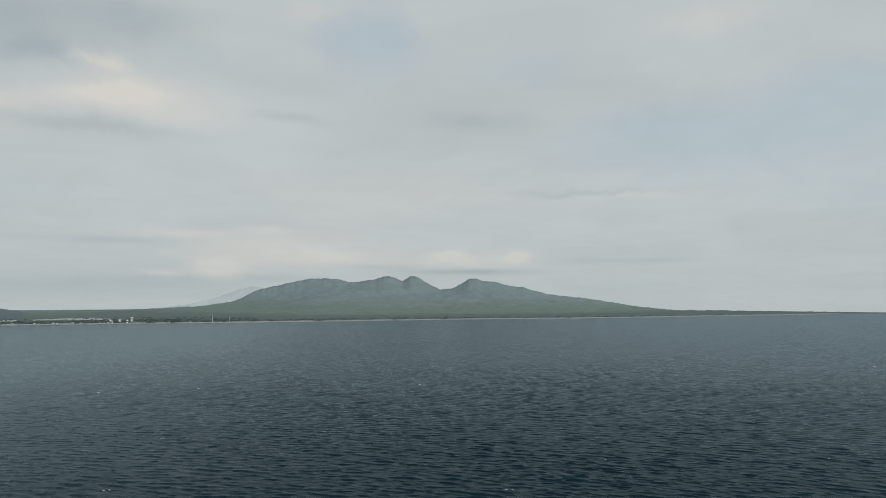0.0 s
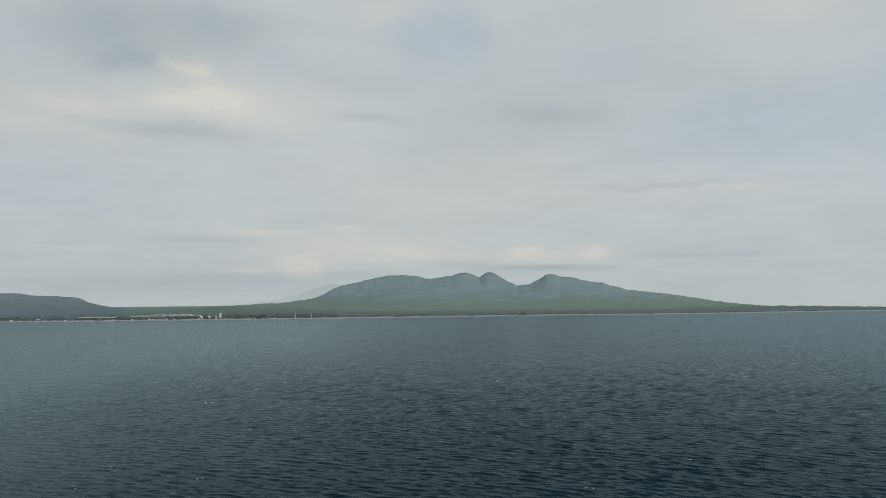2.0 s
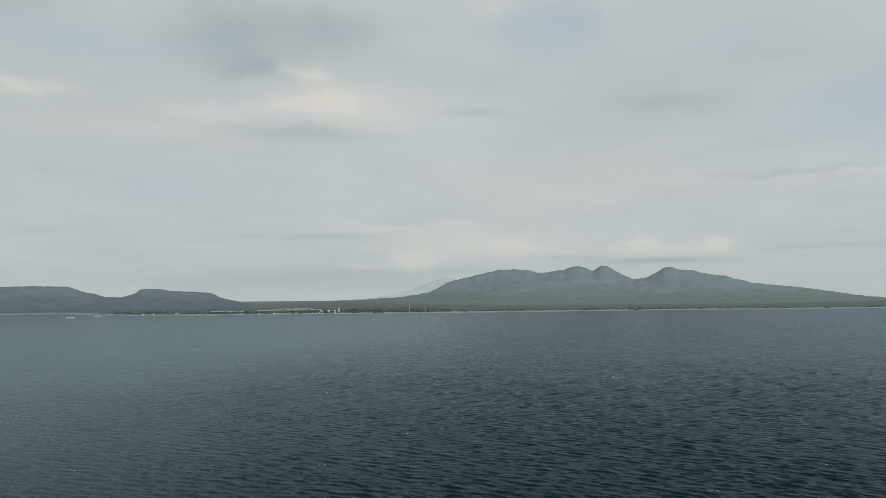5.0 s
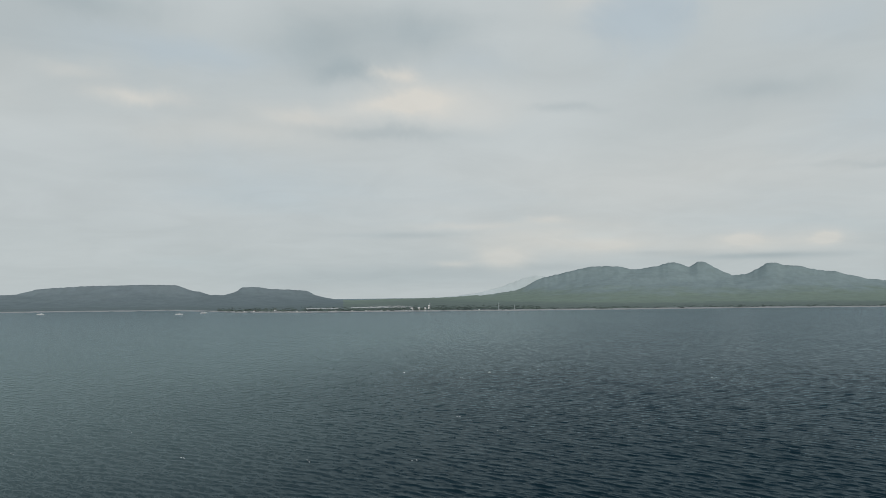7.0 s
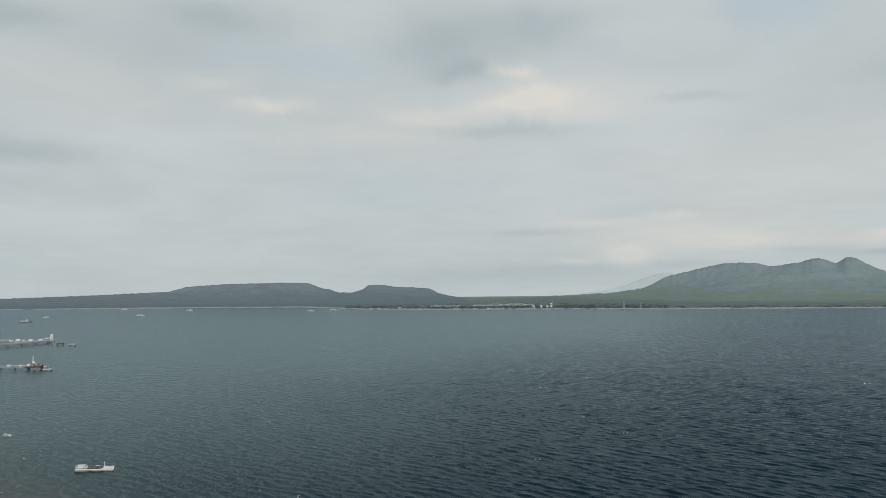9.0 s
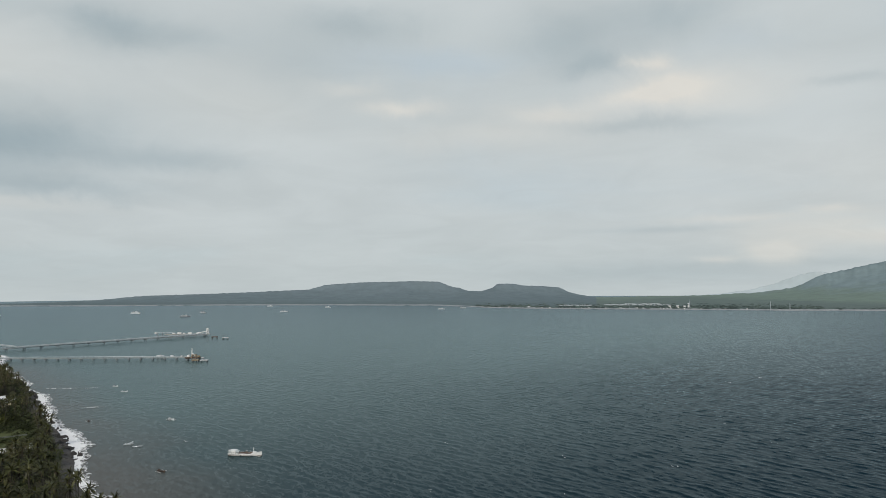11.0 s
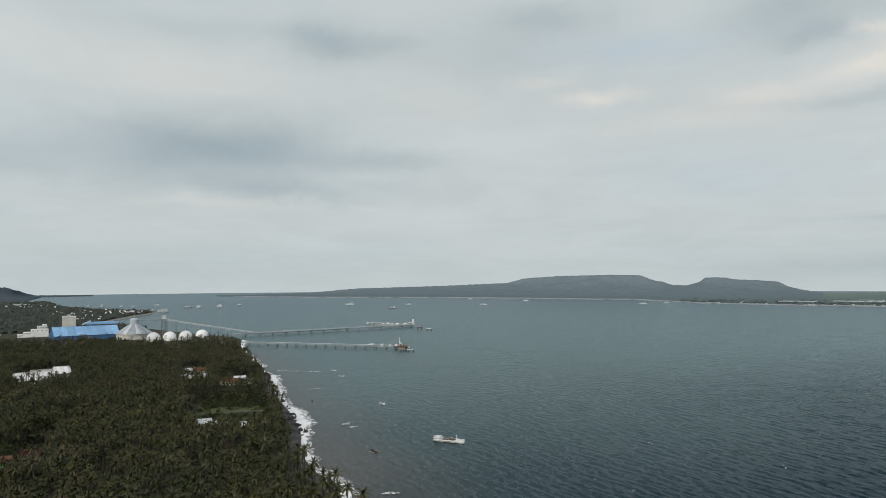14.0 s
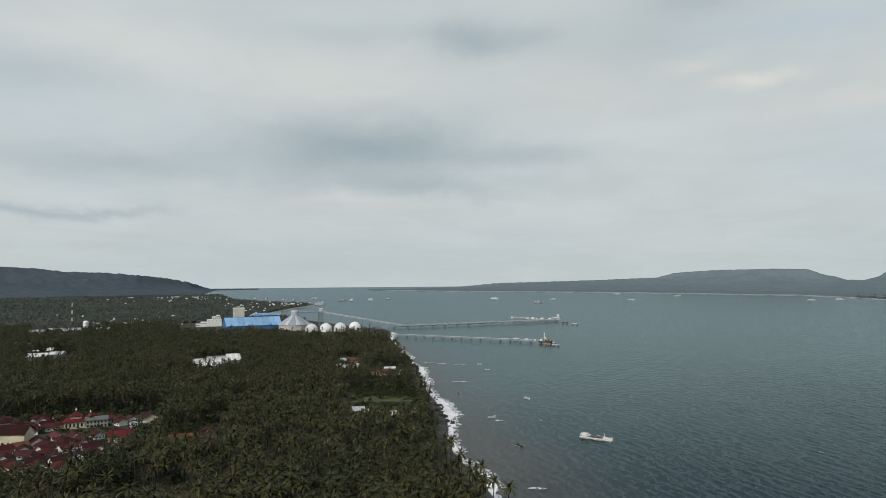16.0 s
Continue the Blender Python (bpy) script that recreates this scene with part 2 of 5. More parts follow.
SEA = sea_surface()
FOAM = foam_surface("foam", 0.31, 0.43)
LACE = foam_surface("foam_lace", 0.43, 0.62)
SOIL = surface("soil_and_scrub", (0.035, 0.040, 0.018), (0.06, 0.05, 0.03), 0.03, 0.95, 0.5, 0.4)
SAND = surface("dark_sand", (0.06, 0.055, 0.05), (0.11, 0.10, 0.09), 0.08, 0.9, 0.1, 0.6)
PALE_SAND = surface("pale_sand", (0.22, 0.20, 0.17), (0.30, 0.27, 0.23), 0.03, 0.9, 0.1, 0.6)
GRASS = surface("grass", (0.062, 0.078, 0.026), (0.092, 0.104, 0.038), 0.08, 0.95, 0.25, 0.8)
FROND = surface("palm_frond", (0.036, 0.042, 0.012), (0.070, 0.066, 0.020), 0.035, 0.5, island=0.55, spec=0.35, fine=0.2, through_light=0.2)
DRY_FROND = surface("dry_frond", (0.068, 0.052, 0.026), (0.052, 0.043, 0.022), 0.05, 0.7, island=0.5)
LEAF = surface("leaf", (0.028, 0.038, 0.014), (0.05, 0.058, 0.02), 0.05, 0.6, island=0.45, through_light=0.2)
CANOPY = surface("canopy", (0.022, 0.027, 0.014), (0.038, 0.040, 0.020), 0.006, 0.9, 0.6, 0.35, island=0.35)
BARK = surface("palm_bark", (0.030, 0.027, 0.023), (0.048, 0.043, 0.036), 0.4, 0.9, 0.03, 5.0)
# haze over the strait is painted into the mountain's and headland's colours
MOUNTAIN = slopes("hazy_mountain_forest", (0.144, 0.182, 0.170), (0.184, 0.239, 0.204), (0.205, 0.264, 0.270))
# painted haze brings this slope's colour close to the sky's
FAR_FLANK = surface("hazy_distant_slope", (0.462, 0.524, 0.536), (0.472, 0.534, 0.545), 0.002, 1.0, spec=0.0, fine=0.03)
HEADLAND = slopes("hazy_headland_forest", (0.140, 0.180, 0.186), (0.153, 0.195, 0.207), (0.165, 0.207, 0.223))
# bluish haze is mixed into the hill's base colours
NEAR_HILL = surface("hazy_hill_forest", (0.076, 0.096, 0.113), (0.089, 0.109, 0.122), 0.003, 1.0, 1.6, 0.03, spec=0.0, fine=0.1)
# the tree belt's colours are paled and blued to hold the haze
HAZY_SHORE_WOOD = surface("shore_wood", (0.076, 0.102, 0.097), (0.092, 0.120, 0.106), 0.004, 1.0, island=0.3, spec=0.0)
WHITE = surface("white_paint", (0.80, 0.80, 0.78), (0.70, 0.70, 0.67), 0.25, 0.5, fine=0.08, each=0.12)
CREAM = surface("cream_wall", (0.62, 0.56, 0.40), (0.50, 0.45, 0.32), 0.2, 0.85, fine=0.1, each=0.15)
PLASTER = surface("plaster_wall", (0.40, 0.38, 0.35), (0.26, 0.25, 0.23), 0.3, 0.9, fine=0.12, each=0.25)
GREEN_WALL = surface("green_wall", (0.16, 0.50, 0.12), (0.13, 0.40, 0.10), 0.4, 0.8)
TILE_RED = surface("red_tile", (0.066, 0.011, 0.010), (0.038, 0.008, 0.007), 0.15, 0.9, 0.05, 2.5, each=0.5)
TILE_BROWN = surface("brown_tile", (0.058, 0.017, 0.013), (0.036, 0.012, 0.010), 0.15, 0.9, 0.05, 2.5, each=0.5)
TILE_BRIGHT = surface("bright_red_roof", (0.12, 0.012, 0.014), (0.09, 0.011, 0.012), 0.2, 0.6, 0.03, 2.5, each=0.1)
TILE_ORANGE = surface("orange_tile", (0.17, 0.07, 0.04), (0.12, 0.05, 0.03), 0.2, 0.85, 0.05, 2.5, each=0.15)
TIN = surface("pale_tin", (0.62, 0.63, 0.63), (0.48, 0.49, 0.49), 0.12, 0.45, metal=0.1, each=0.12)
BLUE_TIN = surface("blue_sheet", (0.22, 0.41, 0.64), (0.29, 0.48, 0.69), 0.06, 0.4, each=0.16)
BLUE_DARK = surface("blue_cladding", (0.05, 0.14, 0.32), (0.06, 0.16, 0.34), 0.1, 0.5)
SHIP_WHITE = surface("ship_paint", (0.58, 0.61, 0.62), (0.46, 0.49, 0.50), 0.1, 0.5, fine=0.1, each=0.2)
MOSSY = surface("mossy_sheet", (0.10, 0.115, 0.10), (0.15, 0.16, 0.14), 0.3, 0.8)
PALE_RENDER = surface("pale_render", (0.60, 0.59, 0.53), (0.48, 0.47, 0.42), 0.12, 0.85, fine=0.1)
SLATE_TIN = surface("weathered_sheet", (0.30, 0.34, 0.37), (0.40, 0.43, 0.45), 0.12, 0.5, each=0.18)
CONCRETE = surface("concrete", (0.42, 0.41, 0.385), (0.32, 0.315, 0.295), 0.15, 0.9, 0.02, 3.0, each=0.08)
STEEL = surface("grey_steel", (0.28, 0.30, 0.31), (0.20, 0.21, 0.22), 0.3, 0.5, metal=0.4)
PALE_STEEL = surface("pale_steel", (0.50, 0.54, 0.56), (0.40, 0.44, 0.46), 0.2, 0.5, metal=0.2)
RUST = surface("rusty_steel", (0.13, 0.085, 0.06), (0.09, 0.065, 0.05), 0.5, 0.8)
YELLOW = surface("ochre_steel", (0.30, 0.23, 0.14), (0.22, 0.17, 0.11), 0.4, 0.7)
DARK_WOOD = surface("dark_wood", (0.05, 0.04, 0.035), (0.09, 0.07, 0.055), 0.8, 0.8)
GLASS = surface("dark_glass", (0.02, 0.025, 0.03), (0.03, 0.035, 0.04), 0.5, 0.15, spec=0.5)
ROCK = surface("black_rock", (0.035, 0.034, 0.033), (0.06, 0.056, 0.052), 0.3, 0.9, 0.2, 1.0)

# ---- mesh tools ----


def fast_mesh(name, verts, faces, materials, smooth=False, index=None):
    """A mesh from arrays; every face has the same number of corners."""
    verts, faces = np.asarray(verts, np.float32), np.asarray(faces, np.int32)
    me = bpy.data.meshes.new(name)
    n, (m, c) = len(verts), faces.shape
    me.vertices.add(n)
    me.vertices.foreach_set("co", verts.ravel())
    me.loops.add(m * c)
    me.loops.foreach_set("vertex_index", faces.ravel())
    me.polygons.add(m)
    me.polygons.foreach_set("loop_start", np.arange(0, m * c, c, dtype=np.int32))
    me.polygons.foreach_set("use_smooth", np.full(m, smooth))
    if index is not None:
        me.polygons.foreach_set("material_index", np.asarray(index, np.int32))
    for mt in materials:
        me.materials.append(mt)
    me.update(calc_edges=True)
    me.validate()
    return me


def part(name, bm, material, parent=None, label=""):
    """Links a bmesh as one mesh object under a thing or under a part."""
    me = bpy.data.meshes.new(name)
    bmesh.ops.recalc_face_normals(bm, faces=bm.faces)
    bm.to_mesh(me)
    bm.free()
    me.materials.append(material)
    ob = new(name, me)
    ob.parent = parent
    if label:
        tagged(ob, label)
    return ob


def thing(name, label, category, group="", m=None):
    ob = new(name)
    ob.empty_display_size = 0.5
    if m is not None:
        ob.matrix_basis = m
    return tagged(ob, label, category, group)


def box(bm, x0, y0, z0, x1, y1, z1, bevel=0.0):
    """An upright box from corner to corner."""
    made = bmesh.ops.create_cube(bm, size=1.0, matrix=Matrix.Translation(((x0 + x1) / 2, (y0 + y1) / 2, (z0 + z1) / 2)) @ Matrix.Diagonal((abs(x1 - x0), abs(y1 - y0), abs(z1 - z0), 1)))
    if bevel:
        edges = list({e for v in made["verts"] for e in v.link_edges})
        bmesh.ops.bevel(bm, geom=edges, offset=bevel, segments=1, affect="EDGES")
    return bm


def boxes(*rows):
    bm = bmesh.new()
    for r in rows:
        box(bm, *r)
    return bm


def beam(bm, a, b, w, h=None):
    """A square bar from a to b."""
    a, b = Vector(a), Vector(b)
    d = b - a
    q = d.to_track_quat("X", "Z").to_matrix().to_4x4()
    bmesh.ops.create_cube(bm, size=1.0, matrix=Matrix.Translation((a + b) / 2) @ q @ Matrix.Diagonal((d.length, w, h or w, 1)))
    return bm


def rod(bm, a, b, r1, r2=None, sides=8):
    a, b = Vector(a), Vector(b)
    d = b - a
    q = d.to_track_quat("Z", "Y").to_matrix().to_4x4()
    bmesh.ops.create_cone(bm, cap_ends=True, segments=sides, radius1=r1, radius2=r1 if r2 is None else r2, depth=d.length, matrix=Matrix.Translation((a + b) / 2) @ q)
    return bm


def prism(bm, outline, z0, z1):
    """A closed outline, raised from z0 to z1."""
    lo = [bm.verts.new((x, y, z0)) for x, y in outline]
    hi = [bm.verts.new((x, y, z1)) for x, y in outline]
    n = len(outline)
    for i in range(n):
        bm.faces.new((lo[i], lo[(i + 1) % n], hi[(i + 1) % n], hi[i]))
    bm.faces.new(lo[::-1]), bm.faces.new(hi)
    return bm


def lathe(bm, rows, sides=24):
    """Rings of (radius, height) about the z axis."""
    rings = []
    for r, z in rows:
        rings.append([bm.verts.new((r * math.cos(2 * math.pi * i / sides), r * math.sin(2 * math.pi * i / sides), z)) for i in range(sides)])
    for a, b in zip(rings, rings[1:]):
        for i in range(sides):
            j = (i + 1) % sides
            bm.faces.new((a[i], a[j], b[j], b[i]))
    bm.faces.new(rings[0][::-1]), bm.faces.new(rings[-1])
    return bm


def fbm(x, y, seed, octaves=5, base=1.0):
    """Smooth noise on arrays, from lattice values."""
    rng = np.random.RandomState(seed)
    table = rng.rand(64, 64)
    total, amp, f = np.zeros_like(x), 1.0, base
    for _ in range(octaves):
        u, v = x * f, y * f
        i, j = np.floor(u).astype(int), np.floor(v).astype(int)
        a, b = u - i, v - j
        a, b = a * a * (3 - 2 * a), b * b * (3 - 2 * b)
        g = lambda p, q: table[p % 64, q % 64]
        total += amp * ((g(i, j) * (1 - a) + g(i + 1, j) * a) * (1 - b) + (g(i, j + 1) * (1 - a) + g(i + 1, j + 1) * a) * b - 0.5)
        amp, f = amp * 0.5, f * 2.03
    return total


def inside(px, py, poly):
    """Which of the places lie in the outline."""
    hit = np.zeros(np.shape(px), bool)
    n = len(poly)
    for i in range(n):
        (x1, y1), (x2, y2) = poly[i], poly[(i + 1) % n]
        if y1 == y2:
            continue
        hit ^= ((y1 > py) != (y2 > py)) & (px < (x2 - x1) * (py - y1) / (y2 - y1) + x1)
    return hit


def smooth_line(points, step):
    """A curve through the points, cut into steps of about that length."""
    p = [Vector((*q, 0)) for q in points]
    p = [2 * p[0] - p[1], *p, 2 * p[-1] - p[-2]]
    out = []
    for a, b, c, d in zip(p, p[1:], p[2:], p[3:]):
        n = max(1, int((c - b).length / step))
        for i in range(n):
            t = i / n
            q = 0.5 * (2 * b + (c - a) * t + (2 * a - 5 * b + 4 * c - d) * t * t + (3 * b - a - 3 * c + d) * t ** 3)
            out.append((q.x, q.y))
    out.append((p[-2].x, p[-2].y))
    return np.array(out)


# ---- sea ----


def build_sea():
    """One sheet to the horizon, with real waves where the water is near."""
    az = np.concatenate([np.arange(-34.5, 75, 0.24), np.arange(75, 112, 1.0), np.arange(112, 325, 6.0)])
    r = np.concatenate([[1, 60, 120, 180, 225, 250], 262 * np.exp(np.arange(0, 1.45, 0.0021)), np.geomspace(1130, 2500, 60), np.geomspace(2530, 4950, 30)])
    A, R = np.meshgrid(np.radians(az), r)
    x, y = -R * np.sin(A), R * np.cos(A)
    deg = np.degrees(A)
    rng = np.random.RandomState(5)
    edge = np.clip((R - 240) / 15, 0, 1) * np.clip((74.5 - deg) / 3, 0, 1) * np.clip((deg + 34.4) / 1, 0, 1)
    shore = np.clip((y + 0.19 * x - 55) / 60, 0.4, 1)
    sheltered = 1 - 0.12 * np.clip((-x - 60) / 300, 0, 1)
    patch = (0.95 + 0.35 * fbm(x / 90, y / 90, 3, 4)) * edge * shore * sheltered
    dx, dy, z = np.zeros_like(x), np.zeros_like(x), np.zeros_like(x)
    for i in range(56):
        # short-crested wind waves rolling in to the beach, their fronts steeper than their backs
        length = 1.8 * 1.029 ** i
        turn = radians(71 + rng.normal(0, 18 if i < 30 else 14))
        c, s = math.cos(turn), math.sin(turn)
        ph = 2 * math.pi * ((c * x + s * y) / length + rng.rand())
        keep = np.clip((length / (0.0026 * R) - 1.2) / 1.5, 0, 1) * np.clip((1110 - R) / 450, 0, 1)
        amp = 0.0064 * length * (length / 4) ** -0.3 * keep
        z += amp * (np.cos(ph) + 0.22 * np.cos(2 * ph - 1.0))
        push = -0.9 * amp * np.sin(ph)
        dx += push * c
        dy += push * s
    z = z * patch + 0.1 * np.clip(z, 0, None) ** 2 * patch
    x, y = x + dx * patch, y + dy * patch
    V = np.stack([x, y, z], -1).reshape(-1, 3)
    n, c = len(r), len(az)
    i, j = np.meshgrid(np.arange(n - 1), np.arange(c), indexing="ij")
    k = (j + 1) % c
    F = np.stack([i * c + j, (i + 1) * c + j, (i + 1) * c + k, i * c + k], -1).reshape(-1, 4)
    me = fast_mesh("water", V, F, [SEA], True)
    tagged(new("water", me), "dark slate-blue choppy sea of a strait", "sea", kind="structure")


build_sea()

# ---- the near land ----
COAST = [(900, 40), (500, 70), (200, 88), (0, 97), (-150, 104), (-259, 109), (-312, 117), (-345, 122), (-397, 136), (-449, 147), (-517, 157), (-600, 177), (-690, 192),
         (-829, 214), (-957, 238), (-1040, 258), (-1085, 258), (-1150, 236), (-1250, 205), (-1400, 160), (-1540, 120), (-1649, 119), (-1840, 186),
         (-2048, 272), (-2110, 268), (-2300, 160), (-2550, 75), (-2800, 55), (-3050, 40), (-3300, 10)]
coast = smooth_line(COAST, 6.0)
coast[:, 1] += -4.0 + 3.0 * fbm(coast[:, 0] / 40, coast[:, 1] / 40, 8, 3)


def build_land():
    n = len(coast)
    d = np.gradient(coast, axis=0)
    nrm = np.stack([d[:, 1], -d[:, 0]], -1) / np.hypot(d[:, 0], d[:, 1])[:, None]  # towards the sea
    if nrm[4, 1] < 0:
        nrm = -nrm
    wide = 6 + 3 * fbm(coast[:, 0] / 60, coast[:, 0] * 0, 4, 3)
    inner = coast - nrm * wide[:, None]
    # ground
    bm = bmesh.new()
    ring = [*[tuple(p) for p in inner], (-3500, -300), (-3300, -1500), (-1200, -1800), (900, -1500)]
    vs = [bm.verts.new((x, y, 2.2)) for x, y in ring]
    es = [bm.edges.new((vs[i], vs[(i + 1) % len(vs)])) for i in range(len(vs))]
    bmesh.ops.triangle_fill(bm, edges=es, use_beauty=True)
    ob = part("ground", bm, SOIL)
    tagged(ob, "dark soil and scrub of a flat coastal plain", "ground", kind="structure")
    # beach, sloping into the water
    rows = [inner + nrm * 0, inner + nrm * (wide * 0.35)[:, None], coast + nrm * 1.0, coast + nrm * 9.0]
    zs = [2.2, 1.5, 0.1, -1.4]
    V = np.concatenate([np.c_[p, np.full(n, z) + (0.25 * fbm(p[:, 0] / 5, p[:, 1] / 5, 2, 2) if 0 < i < 3 else 0)] for i, (p, z) in enumerate(zip(rows, zs))])
    i, j = np.meshgrid(np.arange(3), np.arange(n - 1), indexing="ij")
    F = np.stack([i * n + j, i * n + j + 1, (i + 1) * n + j + 1, (i + 1) * n + j], -1).reshape(-1, 4)
    pale = (V[F[:, 0], 0] < -1300).astype(int)
    me = fast_mesh("beach", V, F, [SAND, PALE_SAND], True, pale)
    tagged(new("beach", me), "narrow dark volcanic sand beach below the palms", "beach", kind="structure")


build_land()


def build_surf():
    """Broken waves along the shore: foam ribbons with lobed edges."""
    seg = (coast[:, 0] < -120) & (coast[:, 0] > -1045)
    base = smooth_line(coast[seg][::2], 1.6)
    d = np.gradient(base, axis=0)
    nrm = np.stack([d[:, 1], -d[:, 0]], -1) / np.hypot(d[:, 0], d[:, 1])[:, None]
    if nrm[4, 1] < 0:
        nrm = -nrm
    s = np.arange(len(base)) * 1.6
    rng = np.random.RandomState(2)

    def ribbon(name, start, width, keep, z, label, material):
        rows = [base + nrm * start[:, None], base + nrm * (start + width * 0.5)[:, None], base + nrm * (start + width)[:, None]]
        n = len(base)
        V = np.concatenate([np.c_[p, np.full(n, z + h) + 0.15 * fbm(p[:, 0] / 3, p[:, 1] / 3, 6, 2)] for p, h in zip(rows, (0.0, 0.25, 0.0))])
        i, j = np.meshgrid(np.arange(2), np.arange(n - 1), indexing="ij")
        F = np.stack([i * n + j, i * n + j + 1, (i + 1) * n + j + 1, (i + 1) * n + j], -1).reshape(-1, 4)
        F = F[keep[F[:, 0] % n]]
        me = fast_mesh(name, V, F, [material], True)
        tagged(new(name, me), label, "surf", kind="stuff")

    swash = 3.0 * np.exp(-((base[:, 0] + 410) / 48) ** 2) + 5.0 * np.exp(-((base[:, 0] + 632) / 38) ** 2)
    w = np.where(base[:, 0] > -330, 2.6, 3.9) + swash + 6.0 * fbm(s / 38, s * 0, 21, 4) + 3.4 * fbm(s / 9, s * 0, 22, 3)
    ribbon("surf", np.full(len(s), -1.4), np.clip(w * 0.95 + 0.4, 2.4, 13), np.ones(len(s), bool), 0.6, "white foam of broken waves along the beach", FOAM)
    ribbon("foam_lace", np.full(len(s), -0.4), np.clip(w * 1.2 + 1.2, 3, 16), np.ones(len(s), bool), 0.45, "thin lacy foam sliding off the beach", LACE)


build_surf()


def build_whitecaps():
    rng = np.random.RandomState(11)

    def fleck(V, F, c, long, wide, turn, n=9):
        k = len(V)
        V.append(c[:])
        for q in range(n):
            t = 2 * math.pi * q / n
            u, v = long * math.cos(t) * rng.uniform(0.5, 1.1), wide * math.sin(t) * rng.uniform(0.5, 1.3)
            V.append((c.x + u * math.cos(turn) - v * math.sin(turn), c.y + u * math.sin(turn) + v * math.cos(turn), c.z - 0.12))
            F.append((k, k + 1 + q, k + 1 + (q + 1) % n))

    V, F = [], []
    for i in range(30):
        c = at(rng.uniform(-36, 64), 290 * math.exp(rng.rand() ** 1.3 * 1.35), 0.5)
        for j in range(rng.randint(1, 4)):
            fleck(V, F, c + Vector((rng.normal(0, 1.6), rng.normal(0, 0.7), 0)), rng.uniform(0.35, 1.3), rng.uniform(0.08, 0.22), radians(-28 + rng.normal(0, 14)))
    tagged(new("whitecaps", fast_mesh("whitecaps", V, F, [FOAM], True)), "scattered small whitecaps on the open water", "foam", kind="stuff")
    # streaks of foam drifting off the beach
    V, F = [], []
    for x, y, long in ((-662, 214, 11), (-650, 226, 9), (-545, 193, 8), (-394, 165, 3), (-266, 127, 4.5), (-672, 203, 8)):
        for j in range(3):
            fleck(V, F, Vector((x + rng.normal(0, 1), y + rng.normal(0, 1.5), 0.45)), long * rng.uniform(0.6, 1.1), rng.uniform(0.7, 1.5), radians(58 + rng.normal(0, 7)), 14)
    tagged(new("foam_streaks", fast_mesh("foam_streaks", V, F, [LACE], True)), "thin streaks of foam drifting off the beach", "foam", kind="stuff")


build_whitecaps()

# ---- far shores and hills ----
SHORE = [(-34, 4700), (-30, 4400), (-26.7, 3928), (-20.8, 3490), (-16.6, 3191), (-10, 2912), (-0.8, 2692), (8.5, 2507), (18, 2417), (25, 2418), (34, 2447), (39.4, 2558),
         (41.5, 2680), (44.9, 2935), (47, 2930), (56, 3145), (70.2, 3469), (77.1, 3815), (78.2, 4000)]
RIDGE = [(-34, -1.06), (-18.8, -1.02), (-15.8, -0.77), (-12.3, -0.2), (-8.65, 0.2), (-7.0, 0.6), (-6.6, 0.8), (-5.65, 0.84), (-5.0, 1.02), (-4.3, 1.23), (-3.3, 1.29), (-2.8, 1.51),
         (-2.1, 1.44), (-1.65, 1.09), (-0.8, 0.68), (0.2, 0.56), (1.2, 1.04), (1.7, 1.35), (2.1, 1.64), (2.7, 1.67), (3.3, 1.25), (4.0, 1.53), (4.6, 1.68), (5.8, 1.36), (6.5, 1.23),
         (7.45, 1.11), (8.6, 1.36), (9.6, 1.45), (11.0, 1.42), (13.3, 0.88), (14.9, 0.52), (15.3, 0.35), (16.8, -0.44), (19.4, -0.82), (22.8, -1.0), (27.6, -1.09), (31.3, -1.15),
         (32.0, -1.05), (32.75, -0.9), (33.5, -0.7), (34.1, -0.35), (35.6, -0.23), (37.2, -0.16), (37.8, -0.03), (39.2, 0.0), (39.7, -0.37), (40.6, -0.62), (41.1, -0.58), (41.65, -0.61),
         (42.2, -0.38), (43.05, -0.21), (43.6, -0.01), (44.1, 0.21), (46.2, 0.24), (50.5, 0.17), (53.4, -0.02), (54.7, -0.38), (61, -0.62), (67.5, -0.78), (70.2, -1.02), (77.1, -1.31), (78.2, -1.36)]
CREST = [(-34, 4750), (-15, 4500), (15, 4400), (24, 4300), (30, 3800), (45, 3700), (55, 3900), (70, 4000), (78.2, 4150)]


def curve(table, x):
    t = np.array(table)
    return np.interp(x, t[:, 0], t[:, 1])


def eased(table, x):
    """As curve(), with rounded corners."""
    return sum(curve(table, x + d) for d in (-0.12, -0.06, 0.0, 0.06, 0.12)) / 5


